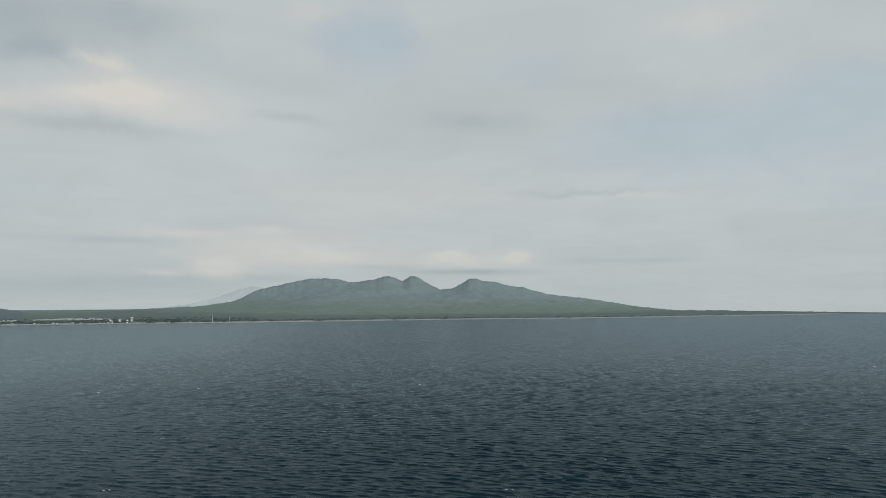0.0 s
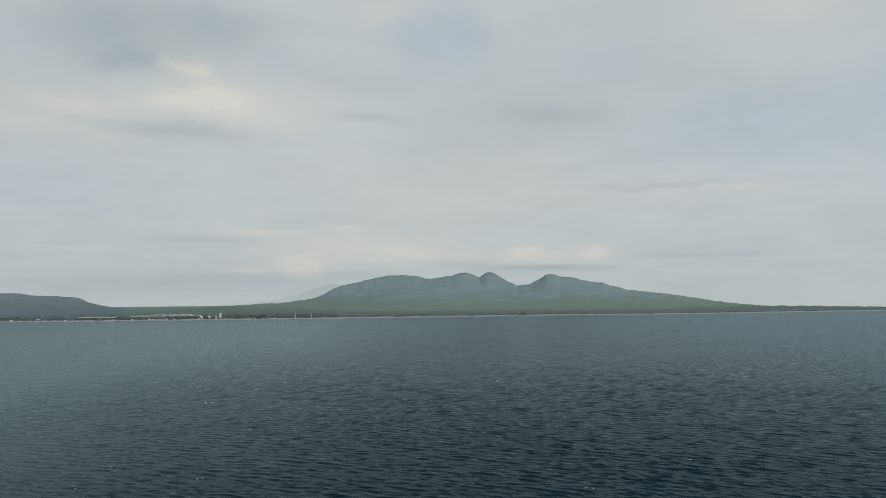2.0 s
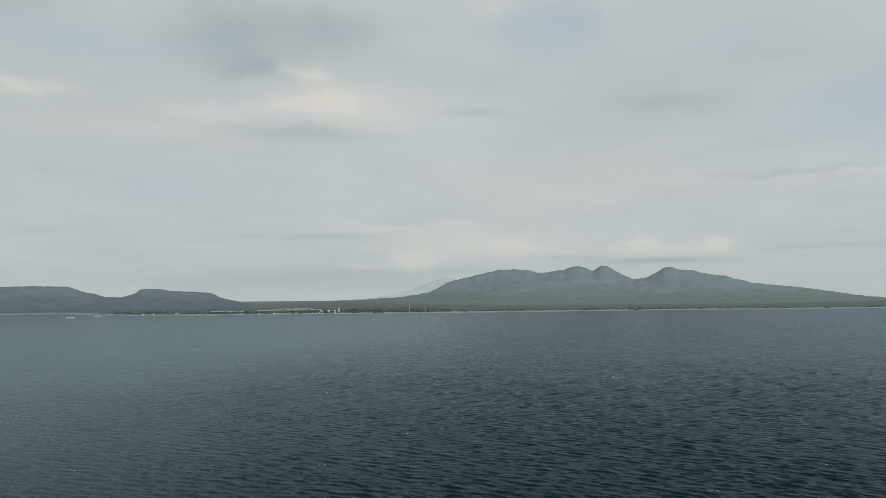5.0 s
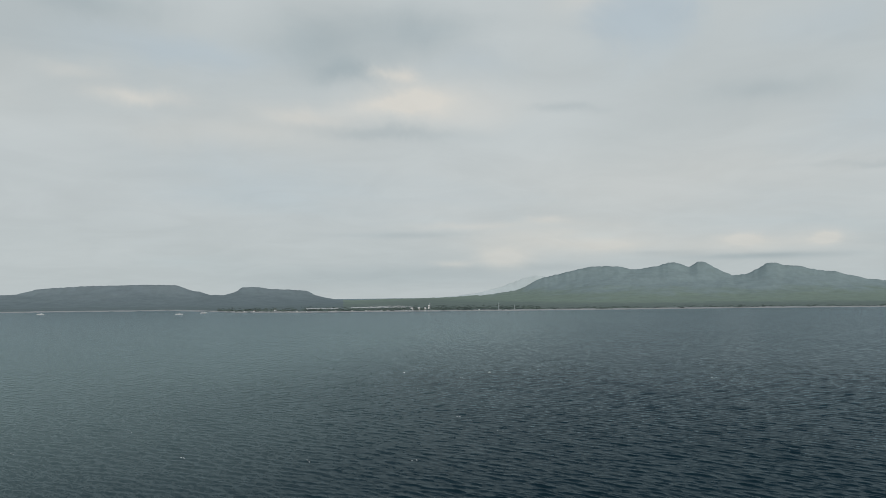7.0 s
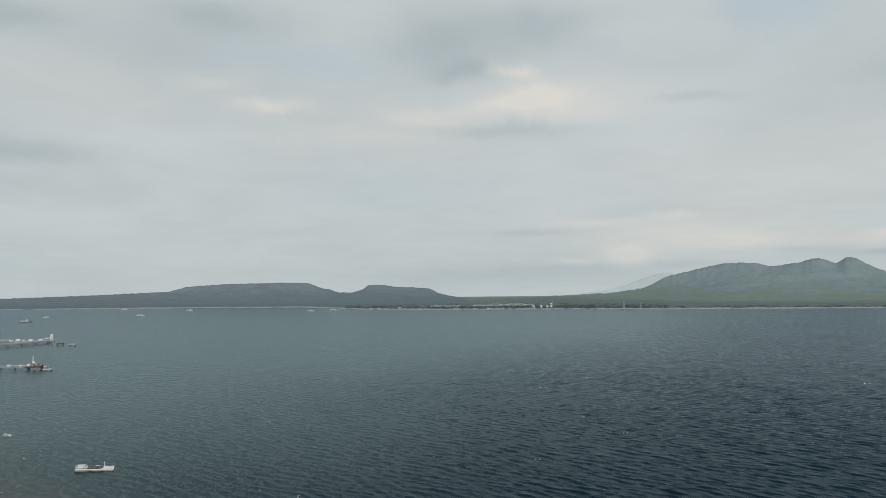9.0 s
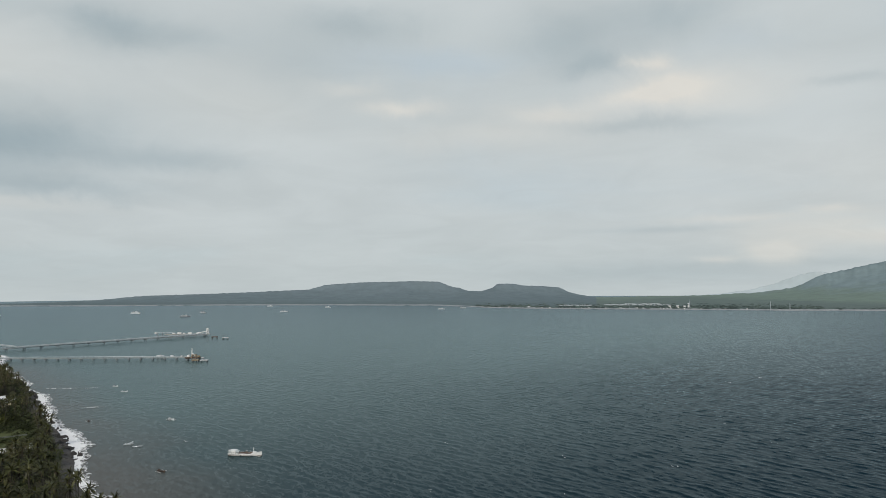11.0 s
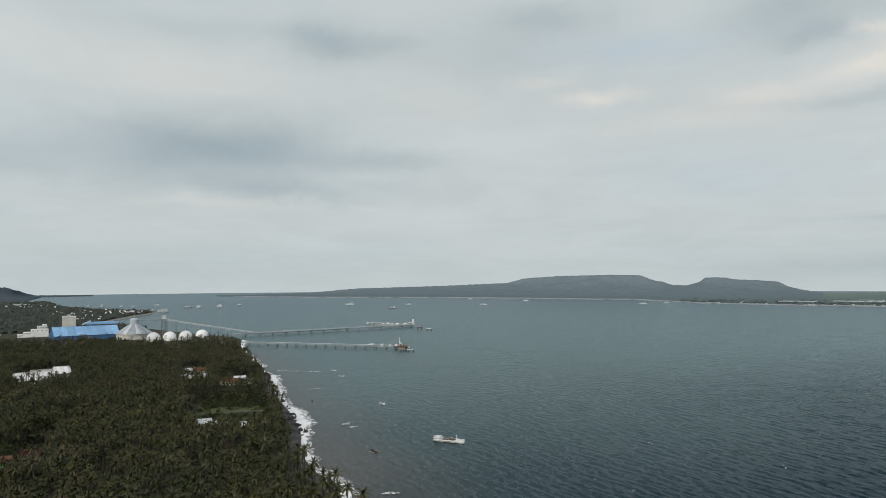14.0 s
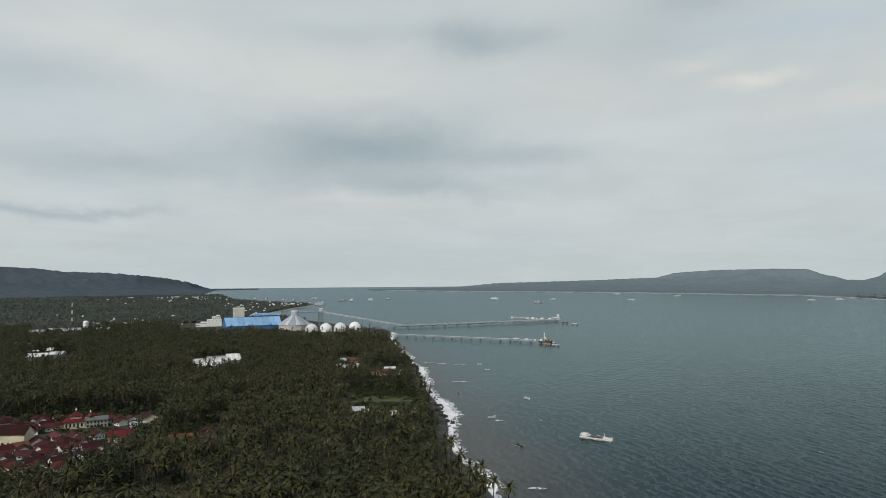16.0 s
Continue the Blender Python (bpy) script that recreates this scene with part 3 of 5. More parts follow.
def relief(name, az0, az1, shore, ridge, crest, material, label, seed, step=0.09, rough=1.0, rows=70):
    """A hill country between the shore and a crest line, with gullies, falling off behind."""
    az = np.arange(az0, az1 + 1e-6, step)
    s = np.concatenate([np.linspace(0, 1, rows), np.linspace(1.05, 1.35, 6)])
    A, S = np.meshgrid(az, s)
    r0 = curve(shore, A) + 18 * fbm(A * 1.5, A * 0, seed + 9, 4)
    rc = np.minimum(curve(crest, A), 4870)
    R = r0 + (rc - r0) * S
    R = np.where(S > 1, np.minimum(rc + (S - 1) * 300, 4930), R)
    jag = 0.06 * rough * fbm(A * 4.5, A * 0 + 3, seed + 4, 5)
    top = np.maximum(90 + rc * np.tan(np.radians(eased(ridge, A) + jag)), 3.5)
    # the slopes follow a smooth line under the peaks
    fine = np.arange(az0 - 6, az1 + 6, 0.1)
    under = eased(ridge, fine)
    under = np.min([np.roll(under, d) for d in range(-28, 29, 2)], axis=0)
    under = np.mean([np.roll(under, d) for d in range(-26, 27, 2)], axis=0)
    broad = np.maximum(90 + rc * np.tan(np.radians(np.interp(A, fine, under))), 3.5)
    x, y = -R * np.sin(np.radians(A)), R * np.cos(np.radians(A))
    plain = 1.2 + 3.5 * np.clip(S * 5, 0, 1)
    high = np.clip((top - 12) / 60, 0, 1)
    lift = np.clip(S - 0.12, 0, 1) / 0.88
    body = lift ** (1.25 + 0.9 * high)
    spur = np.abs(fbm(x / 210, y / 210, seed, 5)) * 1.6
    z = plain + ((broad - plain) * body + (top - broad) * lift ** 13) * (1 - np.clip(spur, 0, 0.75) * 0.34 * high * np.sin(np.pi * np.clip(lift, 0, 1)) ** 0.7)
    z += 2.2 * rough * fbm(x / 30, y / 30, seed + 1, 3) * np.clip(S * 4, 0, 1) * np.clip(1.05 - S, 0.15, 1)
    z = np.where(S > 1, top * (1 - (S - 1) * 0.7), z)
    z[0] = -0.6
    n, c = len(s), len(az)
    i, j = np.meshgrid(np.arange(n - 1), np.arange(c - 1), indexing="ij")
    F = np.stack([i * c + j, i * c + j + 1, (i + 1) * c + j + 1, (i + 1) * c + j], -1).reshape(-1, 4)
    me = fast_mesh(name, np.stack([x, y, z], -1).reshape(-1, 3), F, [material], True)
    return tagged(new(name, me), label, "hills", kind="structure")


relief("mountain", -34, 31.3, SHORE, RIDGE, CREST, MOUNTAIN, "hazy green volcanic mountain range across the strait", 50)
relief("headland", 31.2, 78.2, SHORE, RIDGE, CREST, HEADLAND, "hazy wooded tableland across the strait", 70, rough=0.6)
# the flank of a greater mountain, haze put into its colour, its top lost in the clouds
relief("far_flank", 13.6, 24.5, [(13, 4450), (25, 4450)], [(13.6, 0.5), (14.6, 0.68), (15.4, 0.74), (16.6, 0.45), (18, -0.1), (19.9, -0.62), (21.5, -0.86), (24.5, -1.06)], [(13, 4860), (25, 4860)], FAR_FLANK, "pale hazy flank of a distant mountain in cloud", 110)
HILL_SHORE = [(86.9, 4480), (90.2, 4350), (91.2, 3450), (94, 3150), (115, 3000)]
HILL_RIDGE = [(86.9, -1.13), (90.6, -1.03), (91.9, -0.61), (93.6, -0.2), (95.5, 0.02), (98.1, 0.26), (101.0, 0.36), (101.9, 0.52), (104.7, 0.72), (115, 1.2)]
HILL_CREST = [(86.9, 4600), (90.6, 4560), (92, 4200), (96, 3900), (115, 3700)]
relief("hill", 86.9, 115, HILL_SHORE, HILL_RIDGE, HILL_CREST, NEAR_HILL, "dark hazy wooded coastal hill behind the plain", 90, rough=1.1)


def clump_shapes(count, seed, cuts=2):
    """Lumpy little crowns, low in faces."""
    rng = np.random.RandomState(seed)
    shapes = []
    for _ in range(count):
        bm = bmesh.new()
        bmesh.ops.create_icosphere(bm, subdivisions=cuts, radius=1.0)
        v = np.array([p.co[:] for p in bm.verts])
        f = np.array([[q.index for q in t.verts] for t in bm.faces])
        bm.free()
        v = v * (1 + 0.30 * rng.normal(size=(len(v), 1)).clip(-1.4, 1.4))
        v[:, 2] = np.maximum(v[:, 2], -0.35)
        keep = (v[f].mean(1)[:, 2] > -0.3)
        shapes.append((v, f[keep]))
    return shapes


CLUMPS = clump_shapes(7, 3)
FAR_CLUMPS = clump_shapes(9, 4, 1)


def scatter(name, places, sizes, heights, material, label, category, seed, soft=False, smooth=None):
    """Many crowns in one mesh. places: x, y, z of the foot."""
    rng = np.random.RandomState(seed)
    V, F, k = [], [], 0
    for (x, y, z), w, h in zip(places, sizes, heights):
        shapes = FAR_CLUMPS if soft else CLUMPS
        v, f = shapes[rng.randint(len(shapes))]
        t = rng.rand() * 6.28
        c, s = math.cos(t), math.sin(t)
        q = np.stack([v[:, 0] * c - v[:, 1] * s, v[:, 0] * s + v[:, 1] * c, v[:, 2]], -1) * (w, w, h)
        V.append(q + (x, y, z + h * 0.3))
        F.append(f + k)
        k += len(v)
    me = fast_mesh(name, np.concatenate(V), np.concatenate(F), [material], soft if smooth is None else smooth)
    return tagged(new(name, me), label, category, kind="stuff")


def leaf_crowns(name, places, sizes, heights, leaves, leaf, material, label, category, seed):
    """Many bushes in one mesh, each a loose heap of leaves. places: x, y, z of the foot."""
    rng = np.random.RandomState(seed)
    foot = np.repeat(np.asarray(places, float), leaves, axis=0)
    w, h = np.repeat(np.asarray(sizes, float), leaves)[:, None], np.repeat(np.asarray(heights, float), leaves)[:, None]
    n = len(foot)
    u = rng.normal(size=(n, 3))
    u /= np.linalg.norm(u, axis=1)[:, None]
    c = foot + u * np.abs(rng.normal(0.75, 0.25, (n, 1))) * np.concatenate([w, w, h * 0.6], 1)
    c[:, 2] = np.abs(c[:, 2] + h[:, 0] * 0.5 - foot[:, 2]) + foot[:, 2]
    a = rng.normal(size=(n, 3)) * (1, 1, 0.7)
    a /= np.linalg.norm(a, axis=1)[:, None]
    b = np.cross(a, rng.normal(size=(n, 3)))
    b /= np.linalg.norm(b, axis=1)[:, None]
    s = rng.uniform(0.6, 1.3, (n, 1)) * leaf
    V = np.stack([c + a * s, c + b * s * 0.55, c - a * s, c - b * s * 0.55], 1).reshape(-1, 3)
    me = fast_mesh(name, V, np.arange(n * 4).reshape(-1, 4), [material])
    return tagged(new(name, me), label, category, kind="stuff")


def shore_wood():
    """The belt of trees along the far coast."""
    rng = np.random.RandomState(17)
    P, W, H = [], [], []
    for i in range(4200):
        a = rng.uniform(-24, 41)
        r = float(curve(SHORE, a)) + 30 + 520 * rng.rand() ** 1.6
        P.append(at(a, r, 0.4 + 2.5 * (rng.rand() ** 2))[:])
        W.append(rng.uniform(5, 10)), H.append(rng.uniform(2.6, 4.6) * (1.0 if a > 15 else 0.45))
    scatter("shore_wood", P, W, H, HAZY_SHORE_WOOD, "hazy belt of trees along the far shore", "trees", 4, True)
    # the pale strand below them
    az = np.arange(-30, 77, 0.1)
    r = curve(SHORE, az) + 18 * fbm(az * 1.5, az * 0, 59, 4)
    V = [at(a, q + d, z)[:] for d, z in ((-10, -0.2), (8, 1.2), (34, 3.4)) for a, q in zip(az, r)]
    n = len(az)
    F = [(i * n + j, i * n + j + 1, (i + 1) * n + j + 1, (i + 1) * n + j) for i in range(2) for j in range(n - 1)]
    tagged(new("far_beach", fast_mesh("far_beach", V, F, [surface("grey_strand", (0.25, 0.27, 0.275), (0.32, 0.335, 0.34), 0.02, 0.95)], True)), "thin pale strand along the far shore", "beach", kind="structure")


shore_wood()

# ---- trees of the plain ----
# ground kept free of trees, as outlines of (bearing, distance)
VILLAGE = [(113, 345), (104.4, 350), (102, 354), (99.8, 364), (98.1, 376), (96.3, 396), (95.3, 420), (95.3, 462), (100.3, 484), (104.5, 494), (113, 510)]
CLEARED = [(113, 318), (104.4, 314), (102.3, 314), (99.8, 326), (98.0, 340), (96.2, 358), (94.6, 376), (93.9, 395), (93.9, 474), (98, 490), (104.5, 506), (113, 522)]
FREE = [CLEARED,
        [(90.0, 346), (93.9, 346), (93.9, 404), (90.0, 404)],
        [(73.9, 385), (79.5, 388), (80.2, 440), (80.2, 520), (74.2, 520)],
        [(88.3, 636), (91.8, 636), (91.8, 748), (88.3, 748)],
        [(77.8, 1000), (80.2, 985), (81.0, 945), (84.6, 945), (85.4, 1015), (93.0, 1045), (93.0, 1360), (77.8, 1360)],
        [(75.1, 560), (77.9, 560), (77.8, 632), (75.2, 632)],
        [(78.8, 612), (80.8, 612), (80.6, 704), (78.9, 704)],
        [(70.0, 945), (78.0, 945), (78.0, 1360), (70.0, 1360)],
        [(99.8, 760), (103.4, 760), (103.4, 880), (99.8, 880)],
        [(99.2, 1125), (102.8, 1125), (102.8, 1255), (99.2, 1255)],
        [(97.6, 1150), (98.6, 1150), (98.6, 1230), (97.6, 1230)]]


def flat(outline):
    return [tuple(at(a, r)[:2]) for a, r in outline]


def free_of(px, py, margin_land=True):
    ok = inside(px, py, LAND_IN)
    for f in FREE:
        ok &= ~inside(px, py, flat(f))
    return ok


LAND_IN = [*[(x, y - (10.5 if x > -420 else 9)) for x, y in coast], (-3500, -300), (-3300, -1500), (-1200, -1800), (900, -1500)]


def frond(rng, length, segs, lean, turn, droop, width):
    """One palm leaf: an arched rib with two drooping, toothed halves."""
    rows, p, ang = [], np.zeros(3), lean
    for i in range(segs + 1):
        t = i / segs
        w = width * (0.25 + 1.5 * t * (1 - t) * 2) * (1.0 if i % 2 else 0.62)
        if i == segs:
            w = 0.05
        out = np.array([math.cos(ang), 0, math.sin(ang)])
        side = np.array([0, w, 0])
        sag = np.array([0, 0, -0.55 * w])
        rows.append((p + side + sag, p, p - side + sag))
        p = p + out * length / segs
        ang -= droop / segs
    v = np.array(rows).reshape(-1, 3)
    c, s = math.cos(turn), math.sin(turn)
    v = np.stack([v[:, 0] * c - v[:, 1] * s, v[:, 0] * s + v[:, 1] * c, v[:, 2]], -1)
    f = []
    for i in range(segs):
        a = i * 3
        f += [(a, a + 1, a + 4, a + 3), (a + 1, a + 2, a + 5, a + 4)]
    return v, np.array(f)


def palm_arrays(seed, height, fronds, segs):
    """Trunk and crown of a coconut palm, as arrays."""
    rng = np.random.RandomState(seed)
    bend = rng.uniform(0.2, 1.4)
    T, TF, (sides, rings) = [], [], ((6, 4) if segs > 4 else (4, 2))
    for i in range(rings + 1):
        t = i / rings
        r = 0.24 - 0.11 * t
        for j in range(sides):
            a = 2 * math.pi * j / sides
            T.append((bend * t * t + r * math.cos(a), r * math.sin(a), height * t))
    for i in range(rings):
        for j in range(sides):
            k = (j + 1) % sides
            TF.append((i * sides + j, i * sides + k, (i + 1) * sides + k, (i + 1) * sides + j))
    C, CF, n = [], [], 0
    dry = []
    for i in range(fronds):
        level = i / max(1, fronds - 1)
        lean = radians(78 - 108 * level + rng.normal(0, 8))
        v, f = frond(rng, rng.uniform(3.0, 4.2) * (0.85 + 0.3 * math.sin(math.pi * level)), segs, lean, 2.4 * i + rng.normal(0, 0.25), radians(62 + 30 * level), rng.uniform(0.28, 0.48))
        C.append(v + (bend, 0, height)), CF.append(f + n)
        dry += [1 if level > 0.9 else 0] * len(f)
        n += len(v)
    return np.array(T), np.array(TF), np.concatenate(C), np.concatenate(CF), dry


def jitter_grid(r0, r1, a0, a1, step, seed):
    """Places in a ring sector, in uneven rows."""
    rng = np.random.RandomState(seed)
    rmax = r1
    xs = np.arange(-rmax, 80, step)
    ys = np.arange(-rmax * (0.45 if r0 > 100 else 1.0), rmax * 0.5, step)
    X, Y = np.meshgrid(xs, ys)
    X = X + rng.uniform(-0.42, 0.42, X.shape) * step
    Y = Y + rng.uniform(-0.42, 0.42, X.shape) * step
    R, A = np.hypot(X, Y), np.degrees(np.arctan2(-X, Y))
    ok = (R > r0) & (R < r1) & (A > a0) & (A < a1) & free_of(X, Y)
    return X[ok], Y[ok]


def build_palms():
    rng = np.random.RandomState(7)
    x1, y1 = jitter_grid(205, 540, 60, 113, 5.6, 1)
    x2, y2 = jitter_grid(540, 840, 66, 112, 5.7, 2)
    near = list(zip(x1, y1)) + list(zip(x2, y2))
    near.sort(key=lambda p: p[0] ** 2 + p[1] ** 2)
    gap = fbm(np.array([p[0] for p in near]) / 45, np.array([p[1] for p in near]) / 45, 12, 3)
    near = [p for p, g in zip(near, gap) if g > -0.42 and rng.rand() > 0.05]
    # the nearest stand as trees of their own
    kinds = []
    for i in range(6):
        h = (11.0, 12.5, 13.5, 14.5, 15.5, 16.8)[i]
        T, TF, C, CF, dry = palm_arrays(100 + i, h, 30, 6)
        p = thing("palm_tree", "coconut palm with a slim grey trunk and drooping green fronds", "palm tree", "coconut grove", pose(*near[i], 2.1))
        t = new("trunk", fast_mesh("trunk", T, TF, [BARK], True))
        c = new("crown", fast_mesh("crown", C, CF, [FROND, DRY_FROND], False, dry))
        t.parent = c.parent = p
        kinds.append(p)
    kinds[0].matrix_basis = pose(*near[0], 2.1)
    own = near[:300]
    for x, y in own[6:]:
        copy_thing(kinds[rng.randint(6)], pose(x, y, 2.1, 0, 0, rng.uniform(0, 360)))
    # the rest of the grove
    models = [palm_arrays(200 + i, 10.5 + i * 1.05, 20, 3) for i in range(6)]
    young = [palm_arrays(400 + i, 4.5 + i, 15, 3) for i in range(3)]
    small = [palm_arrays(300 + i, 10.5 + i * 1.2, 12, 2) for i in range(5)]
    x3, y3 = jitter_grid(840, 1260, 74, 111, 7.8, 3)
    x4, y4 = jitter_grid(6, 205, -180, 181, 12.0, 4)
    rest = [((x, y), small) for x, y in zip(x4, y4)] + [(p, models if p[0] ** 2 + p[1] ** 2 < 520 ** 2 else small) for p in near[300:]] + [((x, y), small) for x, y in zip(x3, y3)]
    yard = [at(rng.uniform(73.5, 79.4), rng.uniform(392, 430)) for _ in range(70)]
    rest += [((p.x, p.y), young) for p in yard]
    for tag, pick, mats in (("crown", 2, [FROND, DRY_FROND]), ("trunk", 0, [BARK])):
        g = np.random.RandomState(9)
        V, F, M, k = [], [], [], 0
        for (x, y), model in rest:
            m = model[g.randint(len(model))]
            t, s = g.uniform(0, 6.28), g.uniform(0.85, 1.2) if model is models else g.uniform(0.74, 1.04)
            brown = g.rand() < 0.07
            v, f = m[pick] * (s, s, g.uniform(0.82, 1.16)), m[pick + 1]
            c, sn = math.cos(t), math.sin(t)
            V.append(np.stack([v[:, 0] * c - v[:, 1] * sn + x, v[:, 0] * sn + v[:, 1] * c + y, v[:, 2] + 2.1], -1))
            F.append(f + k)
            M.append(np.array(m[4]) | brown if pick == 2 else np.zeros(len(f), int))
            k += len(v)
        me = fast_mesh("grove_" + tag, np.concatenate(V), np.concatenate(F), mats, False, np.concatenate(M))
        tagged(new("grove_" + tag + "s", me), "dense grove of coconut palms on the plain" if pick else "grey trunks of the coconut grove", "palm grove", kind="stuff")


def build_scrub():
    """Bushes and broad-leaved trees between the palms, and the woods further off."""
    rng = np.random.RandomState(23)
    x, y = jitter_grid(205, 620, 60, 113, 9.0, 5)
    P = [(a, b, 2.0) for a, b in zip(x, y)]
    leaf_crowns("undergrowth", P, rng.uniform(2.2, 4.6, len(P)), rng.uniform(2.0, 5.0, len(P)), 40, 0.95, LEAF, "dark undergrowth below the palms", "bushes", 6)
    x, y = jitter_grid(430, 1260, 72, 113, 8.6, 15)
    P = [(a, b, 2.0) for a, b in zip(x, y) if math.hypot(a, b) < 640]
    leaf_crowns("thicket_leaves", P, rng.uniform(2.4, 4.4, len(P)), rng.uniform(4.0, 8.0, len(P)), 30, 1.1, LEAF, "leafy thicket behind the village and round the clearings", "bushes", 27)
    P = [(a, b, 2.0) for a, b in zip(x, y) if math.hypot(a, b) >= 640]
    scatter("thicket", P, rng.uniform(2.6, 5.2, len(P)), rng.uniform(3.0, 6.6, len(P)), CANOPY, "dark thicket filling the grove between the palms", "bushes", 26, True, False)
    # leafy trees: many small leaves in uneven crowns
    xs, ys = jitter_grid(240, 900, 64, 113, 19.0, 6)
    mx, my = jitter_grid(430, 1255, 82, 113, 13.5, 16)
    xs, ys = np.concatenate([xs, mx]), np.concatenate([ys, my])
    V, F, k = [], [], 0
    for a, b in zip(xs, ys):
        if rng.rand() < 0.4:
            continue
        h, w, far = rng.uniform(7, 13), rng.uniform(3.0, 5.5), math.hypot(a, b) > 600
        n = 80 if far else 170
        lobes = rng.normal(0, 0.55, (6, 3)) * (w, w, w * 0.55)
        c = lobes[rng.randint(6, size=n)] + rng.normal(0, 0.36, (n, 3)) * (w, w, w * 0.6)
        c[:, 2] += h
        u = rng.normal(size=(n, 3))
        u /= np.linalg.norm(u, axis=1)[:, None]
        q = np.cross(u, rng.normal(size=(n, 3)))
        q /= np.linalg.norm(q, axis=1)[:, None]
        s = rng.uniform(0.45, 0.95, (n, 1)) * (1.45 if far else 1.0)
        v = np.stack([c + u * s, c + q * s * 0.7, c - u * s, c - q * s * 0.7], 1).reshape(-1, 3) + (a, b, 2.0)
        V.append(v), F.append(np.arange(n * 4).reshape(-1, 4) + k)
        k += n * 4
    me = fast_mesh("leafy_trees", np.concatenate(V), np.concatenate(F), [LEAF])
    tagged(new("leafy_trees", me), "broad-leaved trees standing among the palms", "trees", kind="stuff")
    P, W, H = [], [], []
    for i in range(20000):
        a, r = rng.uniform(83, 113), 1180 * math.exp(rng.rand() * 1.02)
        p = at(a, r, 2.0)
        P.append(p[:]), W.append(rng.uniform(2.2, 4.8) * (0.8 + r / 4000)), H.append(rng.uniform(2.6, 5.8))
    px, py = np.array([p[0] for p in P]), np.array([p[1] for p in P])
    keep = free_of(px, py)
    P, W, H = [p for p, o in zip(P, keep) if o], [w for w, o in zip(W, keep) if o], [h for h, o in zip(H, keep) if o]
    scatter("far_wood", P, W, H, FAR_CANOPY, "dark hazy woods and groves of the far plain", "trees", 8, True, False)
    # garden trees round the village
    P = []
    for a0, a1, r0, r1, n in ((94.0, 96.0, 380, 428, 34), (96.4, 104.6, 322, 348, 52), (90.0, 93.9, 350, 374, 26), (92.0, 94.2, 398, 440, 16), (96.0, 104, 380, 490, 14)):
        P += [at(rng.uniform(a0, a1), rng.uniform(r0, r1), 2.0)[:] for _ in range(n)]
    leaf_crowns("garden_trees", P, rng.uniform(2.4, 4.2, len(P)), rng.uniform(4.5, 8.5, len(P)), 110, 0.75, LEAF, "dark broad-leaved garden trees round the village", "trees", 28)
    # bushes round the lawn and the villas
    P = []
    for a0, a1, r0, r1, n in ((73.4, 79.4, 400, 440, 110), (73.6, 79.3, 500, 530, 130), (77.6, 79.2, 442, 472, 26), (73.7, 74.6, 446, 500, 30), (74.2, 79.4, 452, 472, 60), (74.4, 79.6, 484, 500, 14), (75.1, 77.9, 540, 600, 90), (78.8, 80.7, 614, 680, 90), (95.6, 105, 330, 500, 120), (93.9, 95.4, 392, 436, 60), (90.2, 94, 350, 402, 60)):
        P += [at(rng.uniform(a0, a1), rng.uniform(r0, r1), 2.0)[:] for _ in range(n)]
    Q = [at(rng.uniform(75.9, 76.8), rng.uniform(528, 552), 2.0)[:] for _ in range(26)]
    leaf_crowns("banana_clump", Q, rng.uniform(1.2, 2.4, len(Q)), rng.uniform(2.5, 4.6, len(Q)), 40, 0.8, FRESH, "bright yellow-green banana clump behind the lawn", "bushes", 16)
    leaf_crowns("bushes", P, rng.uniform(1.2, 2.8, len(P)), rng.uniform(1.2, 3.4, len(P)), 44, 0.6, BUSH, "green bushes round the houses and the lawn", "bushes", 16)


# leaf colour lightened and greyed: the haze over the far plain is painted in
FAR_CANOPY = surface("hazy_far_canopy", (0.040, 0.050, 0.041), (0.056, 0.064, 0.051), 0.004, 0.9, 0.3, 0.35, island=0.2)
FRESH = surface("fresh_leaf", (0.070, 0.085, 0.020), (0.10, 0.11, 0.028), 0.05, 0.7, 0.3, 1.5, island=0.4)
BUSH = surface("bush", (0.022, 0.031, 0.010), (0.038, 0.046, 0.014), 0.04, 0.8, 0.3, 1.5, island=0.4)
build_palms()
build_scrub()

# ---- houses ----


def gable(bm, w, d, z, rise, over=0.6, thick=0.18):
    """A saddle roof with eaves; the ridge runs along x."""
    x, y = w / 2 + over, d / 2 + over
    drop = rise * over / (d / 2)
    prof = [(-y, z - drop), (0, z + rise), (y, z - drop), (y, z - drop + thick), (0, z + rise + thick), (-y, z - drop + thick)]
    a = [bm.verts.new((-x, p, q)) for p, q in prof]
    b = [bm.verts.new((x, p, q)) for p, q in prof]
    n = len(prof)
    for i in range(n):
        bm.faces.new((a[i], a[(i + 1) % n], b[(i + 1) % n], b[i]))
    for s in (a, b):
        bm.faces.new((s[0], s[1], s[4], s[5])), bm.faces.new((s[1], s[2], s[3], s[4]))
    return bm


